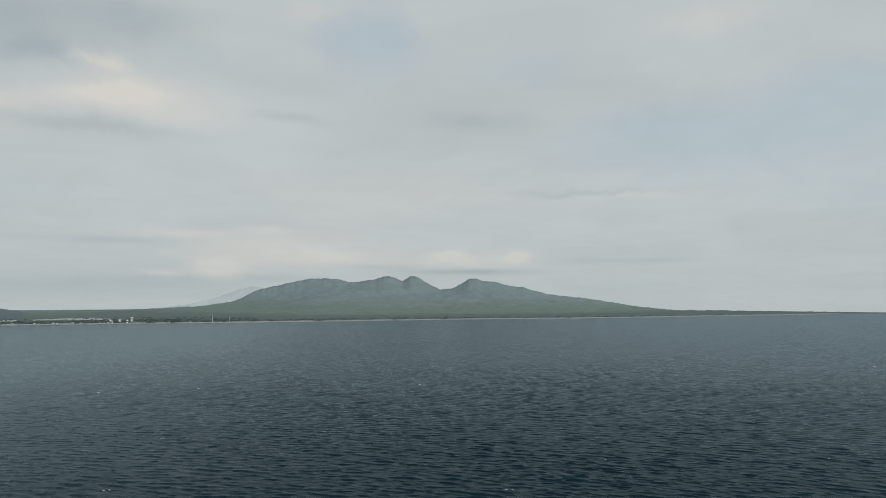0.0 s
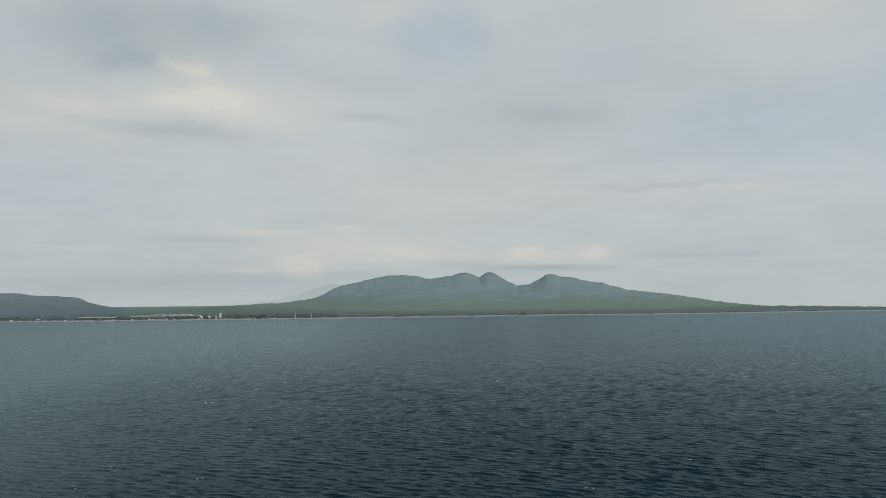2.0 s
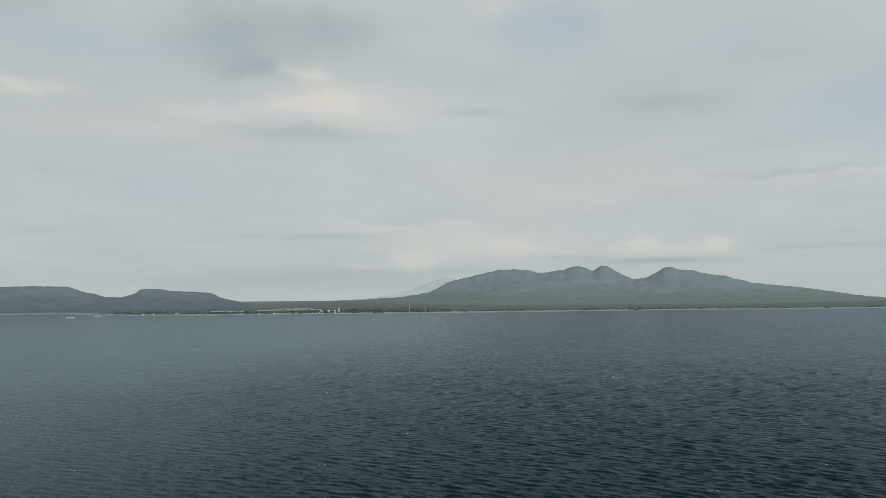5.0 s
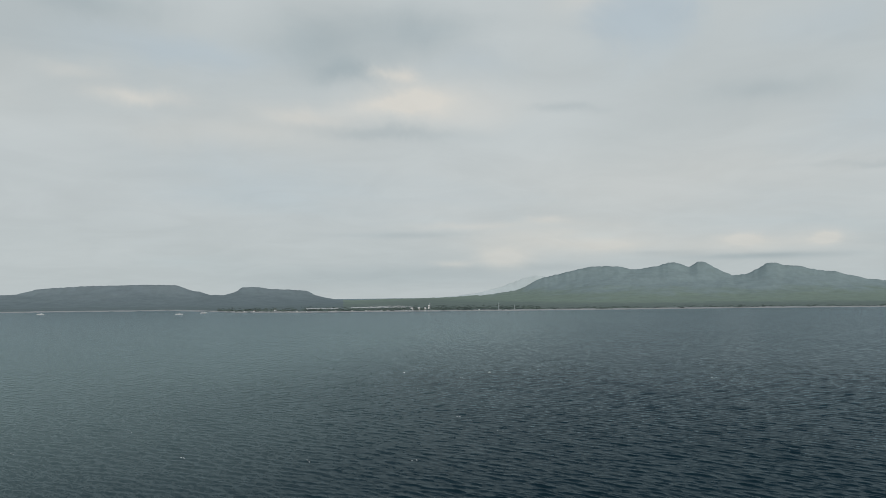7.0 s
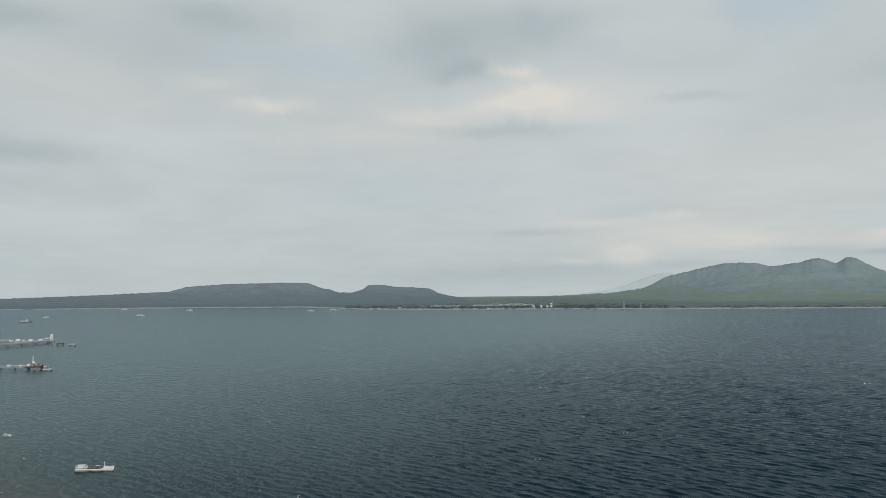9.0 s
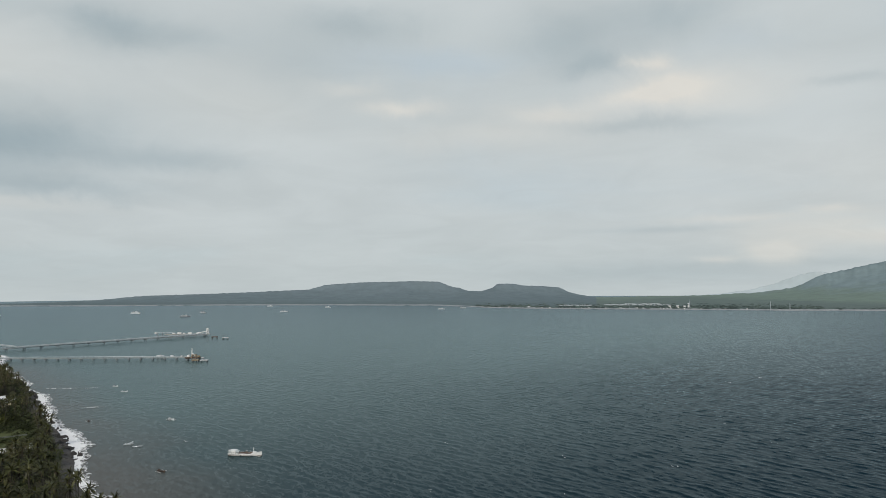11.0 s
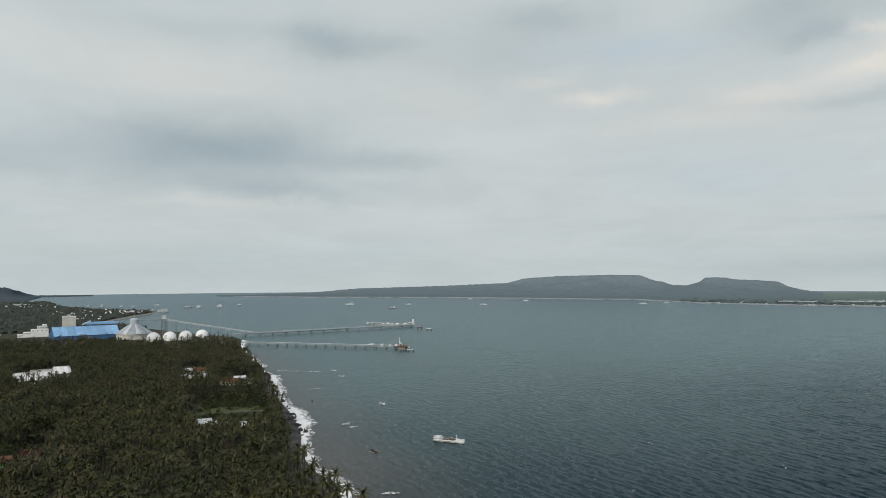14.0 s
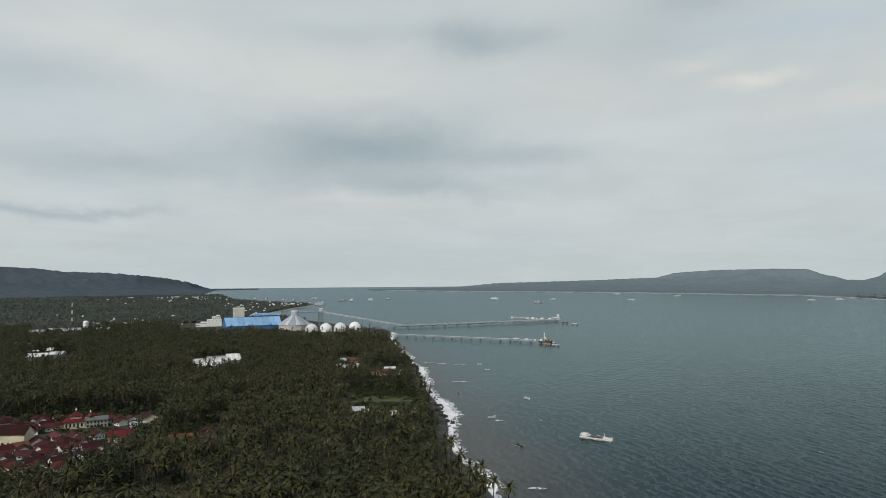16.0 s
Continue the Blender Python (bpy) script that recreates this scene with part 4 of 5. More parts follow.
def hip(bm, w, d, z, rise, over=0.7, thick=0.2, ridge=None):
    """A hipped roof with a fascia."""
    x, y = w / 2 + over, d / 2 + over
    k = max(0.15, (w - d) / 2) if ridge is None else ridge
    lo = [bm.verts.new(p) for p in ((-x, -y, z - 0.15), (x, -y, z - 0.15), (x, y, z - 0.15), (-x, y, z - 0.15))]
    hi = [bm.verts.new((v.co.x, v.co.y, z - 0.15 + thick)) for v in lo]
    r0, r1 = bm.verts.new((-k, 0, z + rise)), bm.verts.new((k, 0, z + rise))
    bm.faces.new(lo[::-1])
    for i in range(4):
        bm.faces.new((lo[i], lo[(i + 1) % 4], hi[(i + 1) % 4], hi[i]))
    bm.faces.new((hi[0], hi[1], r1, r0)), bm.faces.new((hi[1], hi[2], r1)), bm.faces.new((hi[2], hi[3], r0, r1)), bm.faces.new((hi[3], hi[0], r0))
    return bm


def walls(w, d, h, rise=0.0):
    """A block of walls, with gables where rise is given."""
    bm = bmesh.new()
    x, y = w / 2, d / 2
    prof = [(-y, -0.3), (y, -0.3), (y, h), (0, h + rise), (-y, h)] if rise else [(-y, -0.3), (y, -0.3), (y, h), (-y, h)]
    a = [bm.verts.new((-x, p, q)) for p, q in prof]
    b = [bm.verts.new((x, p, q)) for p, q in prof]
    n = len(prof)
    for i in range(n):
        bm.faces.new((a[i], a[(i + 1) % n], b[(i + 1) % n], b[i]))
    bm.faces.new(a[::-1]), bm.faces.new(b)
    return bm


def house(label, w, d, h, rise, roof, wall, hipped=False, group="village houses", name="house", panes=3):
    """A house: walls, roof, ridge, door, windows on the long sides."""
    o = thing(name, label, "house", group)
    part("wall", walls(w, d, h, 0 if hipped else rise - 0.05), wall, o)
    r = part("roof", (hip if hipped else gable)(bmesh.new(), w, d, h, rise, 0.65), roof, o)
    ridge = max(0.3, (w - d) / 2) if hipped else w / 2 + 0.6
    part("ridge", beam(bmesh.new(), (-ridge, 0, h + rise + 0.16), (ridge, 0, h + rise + 0.16), 0.35, 0.2), roof, r)
    for s in (-1, 1):
        for i in range(panes):
            u = (i - (panes - 1) / 2) * w / (panes + 0.3)
            if s == -1 and i == panes // 2:
                part("door", boxes((u - 0.5, s * (d / 2 + 0.06), 0.0, u + 0.5, s * d / 2, 2.1)), DARK_WOOD, o)
            else:
                part("window", boxes((u - 0.6, s * (d / 2 + 0.05), 1.0, u + 0.6, s * d / 2, 2.1)), GLASS, o)
    part("window", boxes((w / 2, -0.6, 1.0, w / 2 + 0.05, 0.6, 2.1)), GLASS, o)
    return o


def village():
    rng = np.random.RandomState(31)
    L = "village house with {} roof and {} walls"
    kinds = [house(L.format("a dark red tiled gable", "white"), 10, 7.5, 3.2, 2.3, TILE_RED, WHITE),
             house(L.format("a dark red hipped tile", "pale"), 11, 8.5, 3.2, 2.6, TILE_RED, PLASTER, True),
             house(L.format("a brown tiled gable", "pale"), 9, 7, 3.0, 2.1, TILE_BROWN, WHITE),
             house(L.format("a maroon hipped tile", "cream"), 13, 9, 3.4, 2.9, TILE_RED, CREAM, True),
             house(L.format("a brown hipped tile", "white"), 9, 8, 3.1, 2.3, TILE_BROWN, WHITE, True),
             house(L.format("a bright red gable", "white"), 11, 7, 3.4, 2.2, TILE_BRIGHT, WHITE),
             house(L.format("an orange tiled gable", "white"), 8.5, 7, 3.1, 2.2, TILE_ORANGE, WHITE),
             house(L.format("a pale tin", "white"), 8, 6, 3.0, 1.2, TIN, PLASTER)]
    weights = np.array([30, 22, 16, 10, 9, 4, 6, 3]) / 100
    poly = flat(VILLAGE)
    # streets run along the shore and across it
    turn = radians(20)
    u, v = np.array([math.cos(turn), math.sin(turn)]), np.array([-math.sin(turn), math.cos(turn)])
    first, kept = set(), [tuple(at(a, r)[:2]) for a, r in ((100.1, 446), (98.4, 440), (103.7, 428), (94.8, 453), (96.9, 409), (95.7, 434))]
    for i in range(-20, 20):
        for j in range(-20, 20):
            c = np.array([-430.0, -95.0]) + u * (i * 10.0 + rng.uniform(-1.4, 1.4) + (j % 2) * 5) + v * (j * 8.8 + rng.uniform(-1.2, 1.2))
            if not inside(np.array([c[0]]), np.array([c[1]]), poly)[0] or rng.rand() < 0.06:
                continue
            if any(math.hypot(c[0] - p[0], c[1] - p[1]) < 12.5 for p in kept):
                continue
            n = rng.choice(8, p=weights)
            m = pose(c[0], c[1], 2.2, 0, 0, math.degrees(turn) + rng.choice([0, 90, 180, 270]) + rng.normal(0, 11)) @ Matrix.Diagonal((0.88, 0.88, 0.86, 1))
            if n not in first:
                first.add(n)
                kinds[n].matrix_basis = m
            else:
                copy_thing(kinds[n], m)
    for n in range(8):
        if n not in first:
            kinds[n].matrix_basis = pose(*at(101 + n, 400)[:2], 2.2)
    # the mosque: two roofs one over the other, and a finial
    o = thing("mosque", "cream village mosque with two-tier bright red roof and pale finial", "mosque", m=pose(*at(99.85, 459)[:2], 2.2, 0, 0, -80) @ Matrix.Diagonal((0.82, 0.85, 0.76, 1)))
    part("wall", walls(15, 13, 5.2), CREAM, o)
    part("roof", hip(bmesh.new(), 15, 13, 5.2, 3.0, ridge=3.0), TILE_BRIGHT, o)
    part("lantern", walls(7, 6.5, 8.6), CREAM, o)
    top = part("upper_roof", hip(bmesh.new(), 7, 6.5, 8.6, 3.2, ridge=0.2), TILE_BRIGHT, o)
    bm = bmesh.new()
    lathe(bm, [(0.15, 11.6), (0.2, 12.4), (0.7, 12.9), (0.75, 13.3), (0.4, 13.9), (0.05, 14.9)], 10)
    part("finial", bm, WHITE, top)
    for i in range(6):
        x = -6 + i * 2.4
        part("window", boxes((x - 0.55, -6.56, 1.4, x + 0.55, -6.5, 4.0)), GLASS, o)
        part("window", boxes((x - 0.55, 6.5, 1.4, x + 0.55, 6.56, 4.0)), GLASS, o)
    for i in range(5):
        y = -5 + i * 2.4
        part("window", boxes((7.5, y - 0.5, 1.4, 7.56, y + 0.5, 4.0)), GLASS, o)
    # the school hall beside it, with a small red turret
    o = thing("hall", "long grey-green hall with a tin roof and small red turret", "hall", m=pose(*at(98.5, 455)[:2], 2.2, 0, 0, -82) @ Matrix.Diagonal((0.72, 0.85, 0.8, 1)))
    part("wall", walls(16, 9, 5.6, 1.7), PLASTER, o)
    part("roof", gable(bmesh.new(), 16, 9, 5.6, 1.8), MOSSY, o)
    bm = bmesh.new()
    lathe(bm, [(1.7, 6.8), (1.7, 8.0), (2.4, 8.0), (2.3, 8.2), (1.2, 9.7), (0.3, 10.8)], 8)
    cap = lathe(bmesh.new(), [(0.35, 10.7), (0.5, 11.2), (0.1, 12.2)], 8)
    for b in (bm, cap):
        bmesh.ops.translate(b, verts=b.verts, vec=(4.5, 0, 0))
    t = part("turret", bm, TILE_BRIGHT, o)
    part("finial", cap, WHITE, t)
    for i in range(6):
        x = -6.4 + i * 2.55
        for s in (-1, 1):
            part("window", boxes((x - 0.7, s * 4.5, 3.4, x + 0.7, s * 4.56, 4.8)), GLASS, o)
            part("window", boxes((x - 0.7, s * 4.5, 0.8, x + 0.7, s * 4.56, 2.2)), GLASS, o)
    # the tall cream house, and the one at the grove's edge
    o = house("two-storey cream house with a dark red gable roof", 16, 10, 6.6, 3.4, TILE_RED, CREAM, group="", panes=5)
    o.matrix_basis = pose(*at(103.7, 428)[:2], 2.2, 0, 0, 75)
    o = house("pale house with a broad tin-edged brown gable", 12, 9, 3.6, 2.6, TILE_BROWN, CREAM, group="")
    o.matrix_basis = pose(*at(94.8, 453)[:2], 2.2, 0, 0, 8)
    o = house("white house with a bright red gable roof", 12, 8, 3.4, 2.4, TILE_BRIGHT, WHITE, group="", panes=4)
    o.matrix_basis = pose(*at(96.9, 409)[:2], 2.2, 0, 0, 99)
    o = house("low white house with a pale tin roof", 8, 5.5, 3.0, 1.2, TIN, WHITE, group="")
    o.matrix_basis = pose(*at(95.7, 434)[:2], 2.2, 0, 0, 96)
    # three houses at the edge of the palms
    for lab, a, r, rot, roof, wall in (("low house with an orange roof and bright green walls", 92.7, 388, 92, TILE_ORANGE, GREEN_WALL),
                                       ("brick-red tiled house half hidden by palms", 91.3, 380, 96, TILE_BROWN, PLASTER),
                                       ("small brown tiled house half hidden by palms", 90.5, 396, 60, TILE_BROWN, PLASTER)):
        o = house(lab, 11, 7, 3.2, 2.1, roof, wall, group="")
        o.matrix_basis = pose(*at(a, r)[:2], 2.2, 0, 0, rot)


village()


def coast_houses():
    rng = np.random.RandomState(41)
    for a, r, w, d, h, rot, roof, wall, lab in (
            (74.35, 427, 6, 6, 3.6, 15, SLATE_TIN, PLASTER, "small grey beach pavilion with a pale pyramid roof"),
            (76.0, 424, 9, 6, 3.0, 12, TIN, PLASTER, "white bungalow with a pale roof among palms"),
            (77.1, 428, 8, 6, 3.0, 20, TIN, WHITE, "white bungalow with a pale roof among palms"),
            (78.4, 432, 9, 6, 3.0, 8, TIN, PLASTER, "white bungalow with a pale roof among palms"),
            (79.0, 441, 7, 6, 3.0, 15, TIN, WHITE, "small white bungalow among palms"),
            (76.4, 622, 9, 7, 3.4, 14, TIN, WHITE, "white seaside villa with a pale roof"),
            (75.7, 606, 7, 6, 3.2, 10, TIN, CREAM, "small cream seaside villa"),
            (76.9, 608, 13, 8, 3.4, 16, TILE_ORANGE, CREAM, "cream seaside villa with an orange tiled roof"),
            (77.5, 612, 9, 7, 3.6, 12, TILE_ORANGE, CREAM, "seaside villa with a faded orange roof"),
            (79.3, 690, 13, 8, 3.6, 10, TILE_ORANGE, CREAM, "brick-coloured house in a palm clearing"),
            (80.1, 694, 8, 6, 3.4, 14, TIN, WHITE, "white house in a palm clearing"),
            (80.2, 660, 14, 6, 3.0, 10, TIN, WHITE, "long low shed with a pale roof"),
            (79.1, 655, 8, 6, 3.0, 10, TIN, WHITE, "low shed with a pale roof")):
        o = house(lab, w, d, h, h * 0.55, roof, wall, w == d, group="", panes=2)
        o.matrix_basis = pose(*at(a, r)[:2], 2.2, 0, 0, rot + 70)
    # the lawn and its low wall
    bm = bmesh.new()
    prism(bm, flat([(73.7, 480), (79.8, 476), (79.5, 509), (73.9, 506)])[::-1], 2.1, 2.32)
    tagged(part("lawn", bm, GRASS), "mown green lawn in a palm clearing", "lawn", kind="structure")
    bm = bmesh.new()
    prism(bm, flat([(73.6, 440), (79.9, 446), (79.8, 475.6), (73.7, 479.6)])[::-1], 2.1, 2.3)
    tagged(part("lawn", bm, surface("rough_grass", (0.05, 0.066, 0.022), (0.075, 0.085, 0.03), 0.12, 0.95, 0.5, 0.5)), "rough grass by the palm clearing", "grass", kind="structure")
    o = thing("garden_wall", "low pale garden wall across the lawn", "wall")
    a, b = at(73.8, 480, 2.9), at(79.7, 476, 2.9)
    for i in range(12):
        p, q = a.lerp(b, i / 12), a.lerp(b, (i + 0.97) / 12)
        part("panel", beam(bmesh.new(), p, q, 0.25, 0.8), MOSSY, o)


coast_houses()


def shed(name, label, w, d, h, rise, roof, wall, m, panels=8, group=""):
    """An industrial hall: walls, sheeted roof in panels, ridge cap, doors."""
    o = thing(name, label, "warehouse", group, m)
    part("wall", walls(w, d, h, rise - 0.1), wall, o)
    for s in (-1, 1):
        for i in range(panels):
            x0, x1 = -w / 2 - 0.5 + (w + 1) * i / panels, -w / 2 - 0.5 + (w + 1) * (i + 0.965) / panels
            bm = bmesh.new()
            k = rise / (d / 2)
            ye = s * (d / 2 + 1)
            lo = [bm.verts.new((x, y, z)) for x, y, z in ((x0, ye, h - k), (x1, ye, h - k), (x1, 0, h + rise), (x0, 0, h + rise))]
            hi = [bm.verts.new(v.co + Vector((0, 0, 0.3))) for v in lo]
            for a in range(4):
                bm.faces.new((lo[a], lo[(a + 1) % 4], hi[(a + 1) % 4], hi[a]))
            bm.faces.new(lo[::-1]), bm.faces.new(hi)
            part("roof_panel", bm, roof, o)
    part("ridge_cap", beam(bmesh.new(), (-w / 2 - 0.5, 0, h + rise + 0.4), (w / 2 + 0.5, 0, h + rise + 0.4), 1.4, 0.4), roof, o)
    for s in (-1, 1):
        part("door", boxes((-2.5, s * d / 2, 0, 2.5, s * (d / 2 + 0.1), min(5.0, h * 0.7))), STEEL, o)
    return o


def lattice(bm, w0, w1, h, bays, t=0.35):
    """A four-legged braced tower."""
    c = [(-1, -1), (1, -1), (1, 1), (-1, 1)]
    for i in range(bays):
        z0, z1 = h * i / bays, h * (i + 1) / bays
        a, b = (w0 + (w1 - w0) * i / bays) / 2, (w0 + (w1 - w0) * (i + 1) / bays) / 2
        for j in range(4):
            p, q = c[j], c[(j + 1) % 4]
            beam(bm, (p[0] * a, p[1] * a, z0), (p[0] * b, p[1] * b, z1), t)
            beam(bm, (p[0] * a, p[1] * a, z0), (q[0] * b, q[1] * b, z1), t * 0.6)
            beam(bm, (p[0] * b, p[1] * b, z1), (q[0] * b, q[1] * b, z1), t * 0.6)
    return bm


def gallery(parent, a, b, w=2.2, h=1.7, cuts=8):
    """A closed belt gallery in lengths, on its girders."""
    a, b = Vector(a), Vector(b)
    for i in range(cuts):
        p, q = a.lerp(b, i / cuts), a.lerp(b, (i + 0.985) / cuts)
        g = part("gallery_length", beam(bmesh.new(), p, q, w, h), PALE_STEEL, parent)
    part("girder", beam(bmesh.new(), a - Vector((0, 0, h / 2 + 0.5)), b - Vector((0, 0, h / 2 + 0.5)), w * 0.7, 0.5), PALE_STEEL, parent)


def factory():
    # the blue store
    c = at(87.4, 1178)
    shed("storage_hall", "long bright blue sheet-metal storage hall among palms", 88, 42, 7.5, 11.5, BLUE_TIN, BLUE_DARK, pose(c.x, c.y, 2.0, 0, 0, 98), 9)
    o = thing("conveyor_house", "blue conveyor house behind the storage hall", "conveyor", m=pose(*at(86.3, 1225)[:2], 2.0, 0, 0, 98))
    part("body", boxes((-22, -3, 19, 24, 3, 23.0, 0.3)), BLUE_TIN, o)
    part("tube", rod(bmesh.new(), (-28, 0, 19), (-16, 0, 24.5), 1.4), PALE_STEEL, o)
    for i in range(4):
        part("leg", boxes((-20 + i * 14, -1, 0, -19 + i * 14, 1, 19)), STEEL, o)
    # round store with a conical roof
    o = thing("round_store", "round concrete store with a grey sheet-metal conical roof", "silo", m=pose(*at(84.1, 1142)[:2], 2.0))
    part("wall", lathe(bmesh.new(), [(25.0, -0.5), (25.0, 8.2)], 40), PALE_RENDER, o)
    part("eave_ring", lathe(bmesh.new(), [(26.0, 8.1), (26.3, 8.5), (26.0, 9.1), (24.0, 9.3)], 40), TIN, o)
    for i in range(24):
        bm = bmesh.new()
        t0, t1 = 2 * math.pi * i / 24, 2 * math.pi * (i + 0.96) / 24
        v = [bm.verts.new((r * math.cos(t), r * math.sin(t), z)) for r, t, z in ((26.0, t0, 8.9), (26.0, t1, 8.9), (5.6, t1, 22.6), (5.6, t0, 22.6))]
        f = bm.faces.new(v)
        e = bmesh.ops.extrude_face_region(bm, geom=[f])
        bmesh.ops.translate(bm, verts=[q for q in e["geom"] if isinstance(q, bmesh.types.BMVert)], vec=(0, 0, 0.35))
        part("roof_panel", bm, SLATE_TIN if (i * 5) % 7 else TIN, o)
    part("head_house", lathe(bmesh.new(), [(6.2, 22.2), (6.2, 28.6), (6.8, 28.8), (5.6, 30.4), (1.0, 31.6)], 18), SLATE_TIN, o)
    # four white domes
    kind = thing("dome_tank", "white domed storage tank among palms", "tank", "domed tanks", pose(*at(82.75, 1085)[:2], 2.4))
    bm = bmesh.new()
    lathe(bm, [(9.6, 2.8), *[(9.5 * math.cos(radians(a)), 3.0 + 9.5 * math.sin(radians(a))) for a in range(4, 88, 7)], (0.4, 12.5)], 32)
    d = part("dome", bm, WHITE, kind)
    for q in d.data.polygons:
        q.use_smooth = True
    part("wall", lathe(bmesh.new(), [(9.8, -2.6), (9.8, 2.8), (9.4, 2.9)], 32), WHITE, kind)
    part("vent", lathe(bmesh.new(), [(0.9, 12.3), (0.9, 12.9), (0.4, 13.2)], 12), PALE_STEEL, kind)
    part("door", boxes((9.2, -1.4, 0, 10.0, 1.4, 2.6)), STEEL, kind)
    for a, r, z in ((81.6, 1083, 2.9), (80.45, 1085, 3.4), (79.25, 1090, 3.8)):
        copy_thing(kind, pose(*at(a, r)[:2], z, 0, 0, 40 * a))
    # white works buildings, stepped
    o = thing("works_building", "stepped white concrete works building", "building", m=pose(*at(90.6, 1262)[:2], 2.0, 0, 0, 92) @ Matrix.Diagonal((0.86, 0.9, 0.78, 1)))
    for n, r in enumerate(((-6, -9, -0.5, 22, 9, 15.5), (4, -8.9, 15.5, 20, 8.9, 21.5), (12, -7, 21.5, 19, 7, 24.5), (-18, -8, -0.5, -6, 8, 10.5), (-27, -6, -0.5, -18, 6, 6.5))):
        b = part("block", boxes((*r, 0.15)), WHITE, o)
        for i in range(4):
            x = r[0] + (r[3] - r[0]) * (i + 0.5) / 4
            for s in (1, 4):
                part("window", boxes((x - 0.9, r[s] * 1.006, r[5] - 3.6, x + 0.9, r[s] * 0.99, r[5] - 2.0)), GLASS, b)
    o = thing("silo_block", "square pale concrete silo block", "silo", m=pose(*at(88.45, 1318)[:2], 2.0, 0, 0, 90))
    part("body", boxes((-10, -9, -0.5, 10, 9, 27.5, 0.3)), PALE_RENDER, o)
    part("parapet", boxes((-10.4, -9.4, 27.5, 10.4, 9.4, 28.6)), WHITE, o)
    part("stair_house", boxes((-3, -3, 28.6, 3, 3, 31.5)), CONCRETE, o)
    for i in range(5):
        part("rib", boxes((-9 + i * 4.4, 9.0, 0, -8.4 + i * 4.4, 9.3, 27)), CONCRETE, o)
        part("post", rod(bmesh.new(), (-8 + i * 4, 8, 28.6), (-8 + i * 4, 8, 31), 0.12), STEEL, o)
    # belt from the round store over a tower and down to the pier
    o = thing("belt_conveyor", "long pale belt conveyor sloping from the store to the pier", "conveyor")
    head, tower, foot = at(84.0, 1142, 30.5), at(82.0, 1165, 29.0), at(75.3, 1147, 5.8)
    gallery(o, head, tower, cuts=3)
    gallery(o, tower, foot, cuts=9)
    for i in range(1, 8):
        p = tower.lerp(foot, i / 8)
        bm = bmesh.new()
        for s in (-1.6, 1.6):
            beam(bm, (p.x, p.y + s, -1.5), (p.x, p.y + s * 0.5, p.z - 1.4), 0.35)
        for z in np.arange(2, p.z - 3, 4):
            beam(bm, (p.x, p.y - 1.5, z), (p.x, p.y + 1.4, z + 3), 0.15)
        part("trestle", bm, STEEL, o)
    o = thing("transfer_tower", "grey lattice transfer tower with a white cabin", "tower", m=pose(*at(82.0, 1165)[:2], 2.0, 0, 0, 10))
    part("lattice", lattice(bmesh.new(), 8, 6, 27, 5, 0.5), STEEL, o)
    part("cabin", boxes((-2.4, -2.4, 27, 2.4, 2.4, 32.0, 0.4)), WHITE, o)
    part("roof", hip(bmesh.new(), 4.8, 4.8, 32.0, 1.0, ridge=0.2), WHITE, o)


factory()


def pier(label, a, b, deck, width, bents, m_deck):
    """A trestle pier: deck lengths, pipe, rails, and bents of piles."""
    o = thing("pier", label, "pier")
    a, b = Vector((*a[:2], deck)), Vector((*b[:2], deck))
    along = (b - a).normalized()
    side = Vector((-along.y, along.x, 0))
    for i in range(bents):
        p, q = a.lerp(b, i / bents), a.lerp(b, (i + 0.99) / bents)
        part("deck_length", beam(bmesh.new(), p, q, width, 1.1), m_deck, o)
        bm = bmesh.new()
        for s in (-1, 1):
            r = q + side * s * width * 0.62
            rod(bm, (r.x, r.y, -6), (r.x - side.x * s * 0.4, r.y - side.y * s * 0.4, deck - 1.2), 0.4)
        part("bent", beam(bm, q + side * width * 0.75 - Vector((0, 0, 1.2)), q - side * width * 0.72 - Vector((0, 0, 1.2)), 2.0, 1.0), STEEL, o)
    up = Vector((0, 0, 1.4))
    part("pipe", rod(bmesh.new(), a + side * width * 0.3 + up, b + side * width * 0.3 + up, 0.35), PALE_STEEL, o)
    for s in (-1, 1):
        off = side * s * width * 0.48
        bm = bmesh.new()
        beam(bm, a + off + up * 1.1, b + off + up * 1.1, 0.12)
        n = bents * 4
        for i in range(n + 1):
            p = a.lerp(b, i / n) + off
            beam(bm, p, p + up * 1.1, 0.12)
        part("rail", bm, PALE_STEEL, o)
    return o, a, b, along, side


def platform(label, p, w, d, deck, material, turn, name="platform"):
    o = thing(name, label, "platform", m=pose(p.x, p.y, 0, 0, 0, turn))
    part("deck", boxes((-w / 2, -d / 2, deck - 1.2, w / 2, d / 2, deck, 0.15)), material, o)
    for x in (-0.38, 0.38):
        for y in (-0.35, 0.35):
            part("pile", rod(bmesh.new(), (x * w, y * d, -6), (x * w, y * d, deck - 1.2), 0.6), STEEL, o)
    return o


PIER = surface("pier_concrete", (0.29, 0.32, 0.325), (0.23, 0.255, 0.26), 0.1, 0.85, each=0.06)


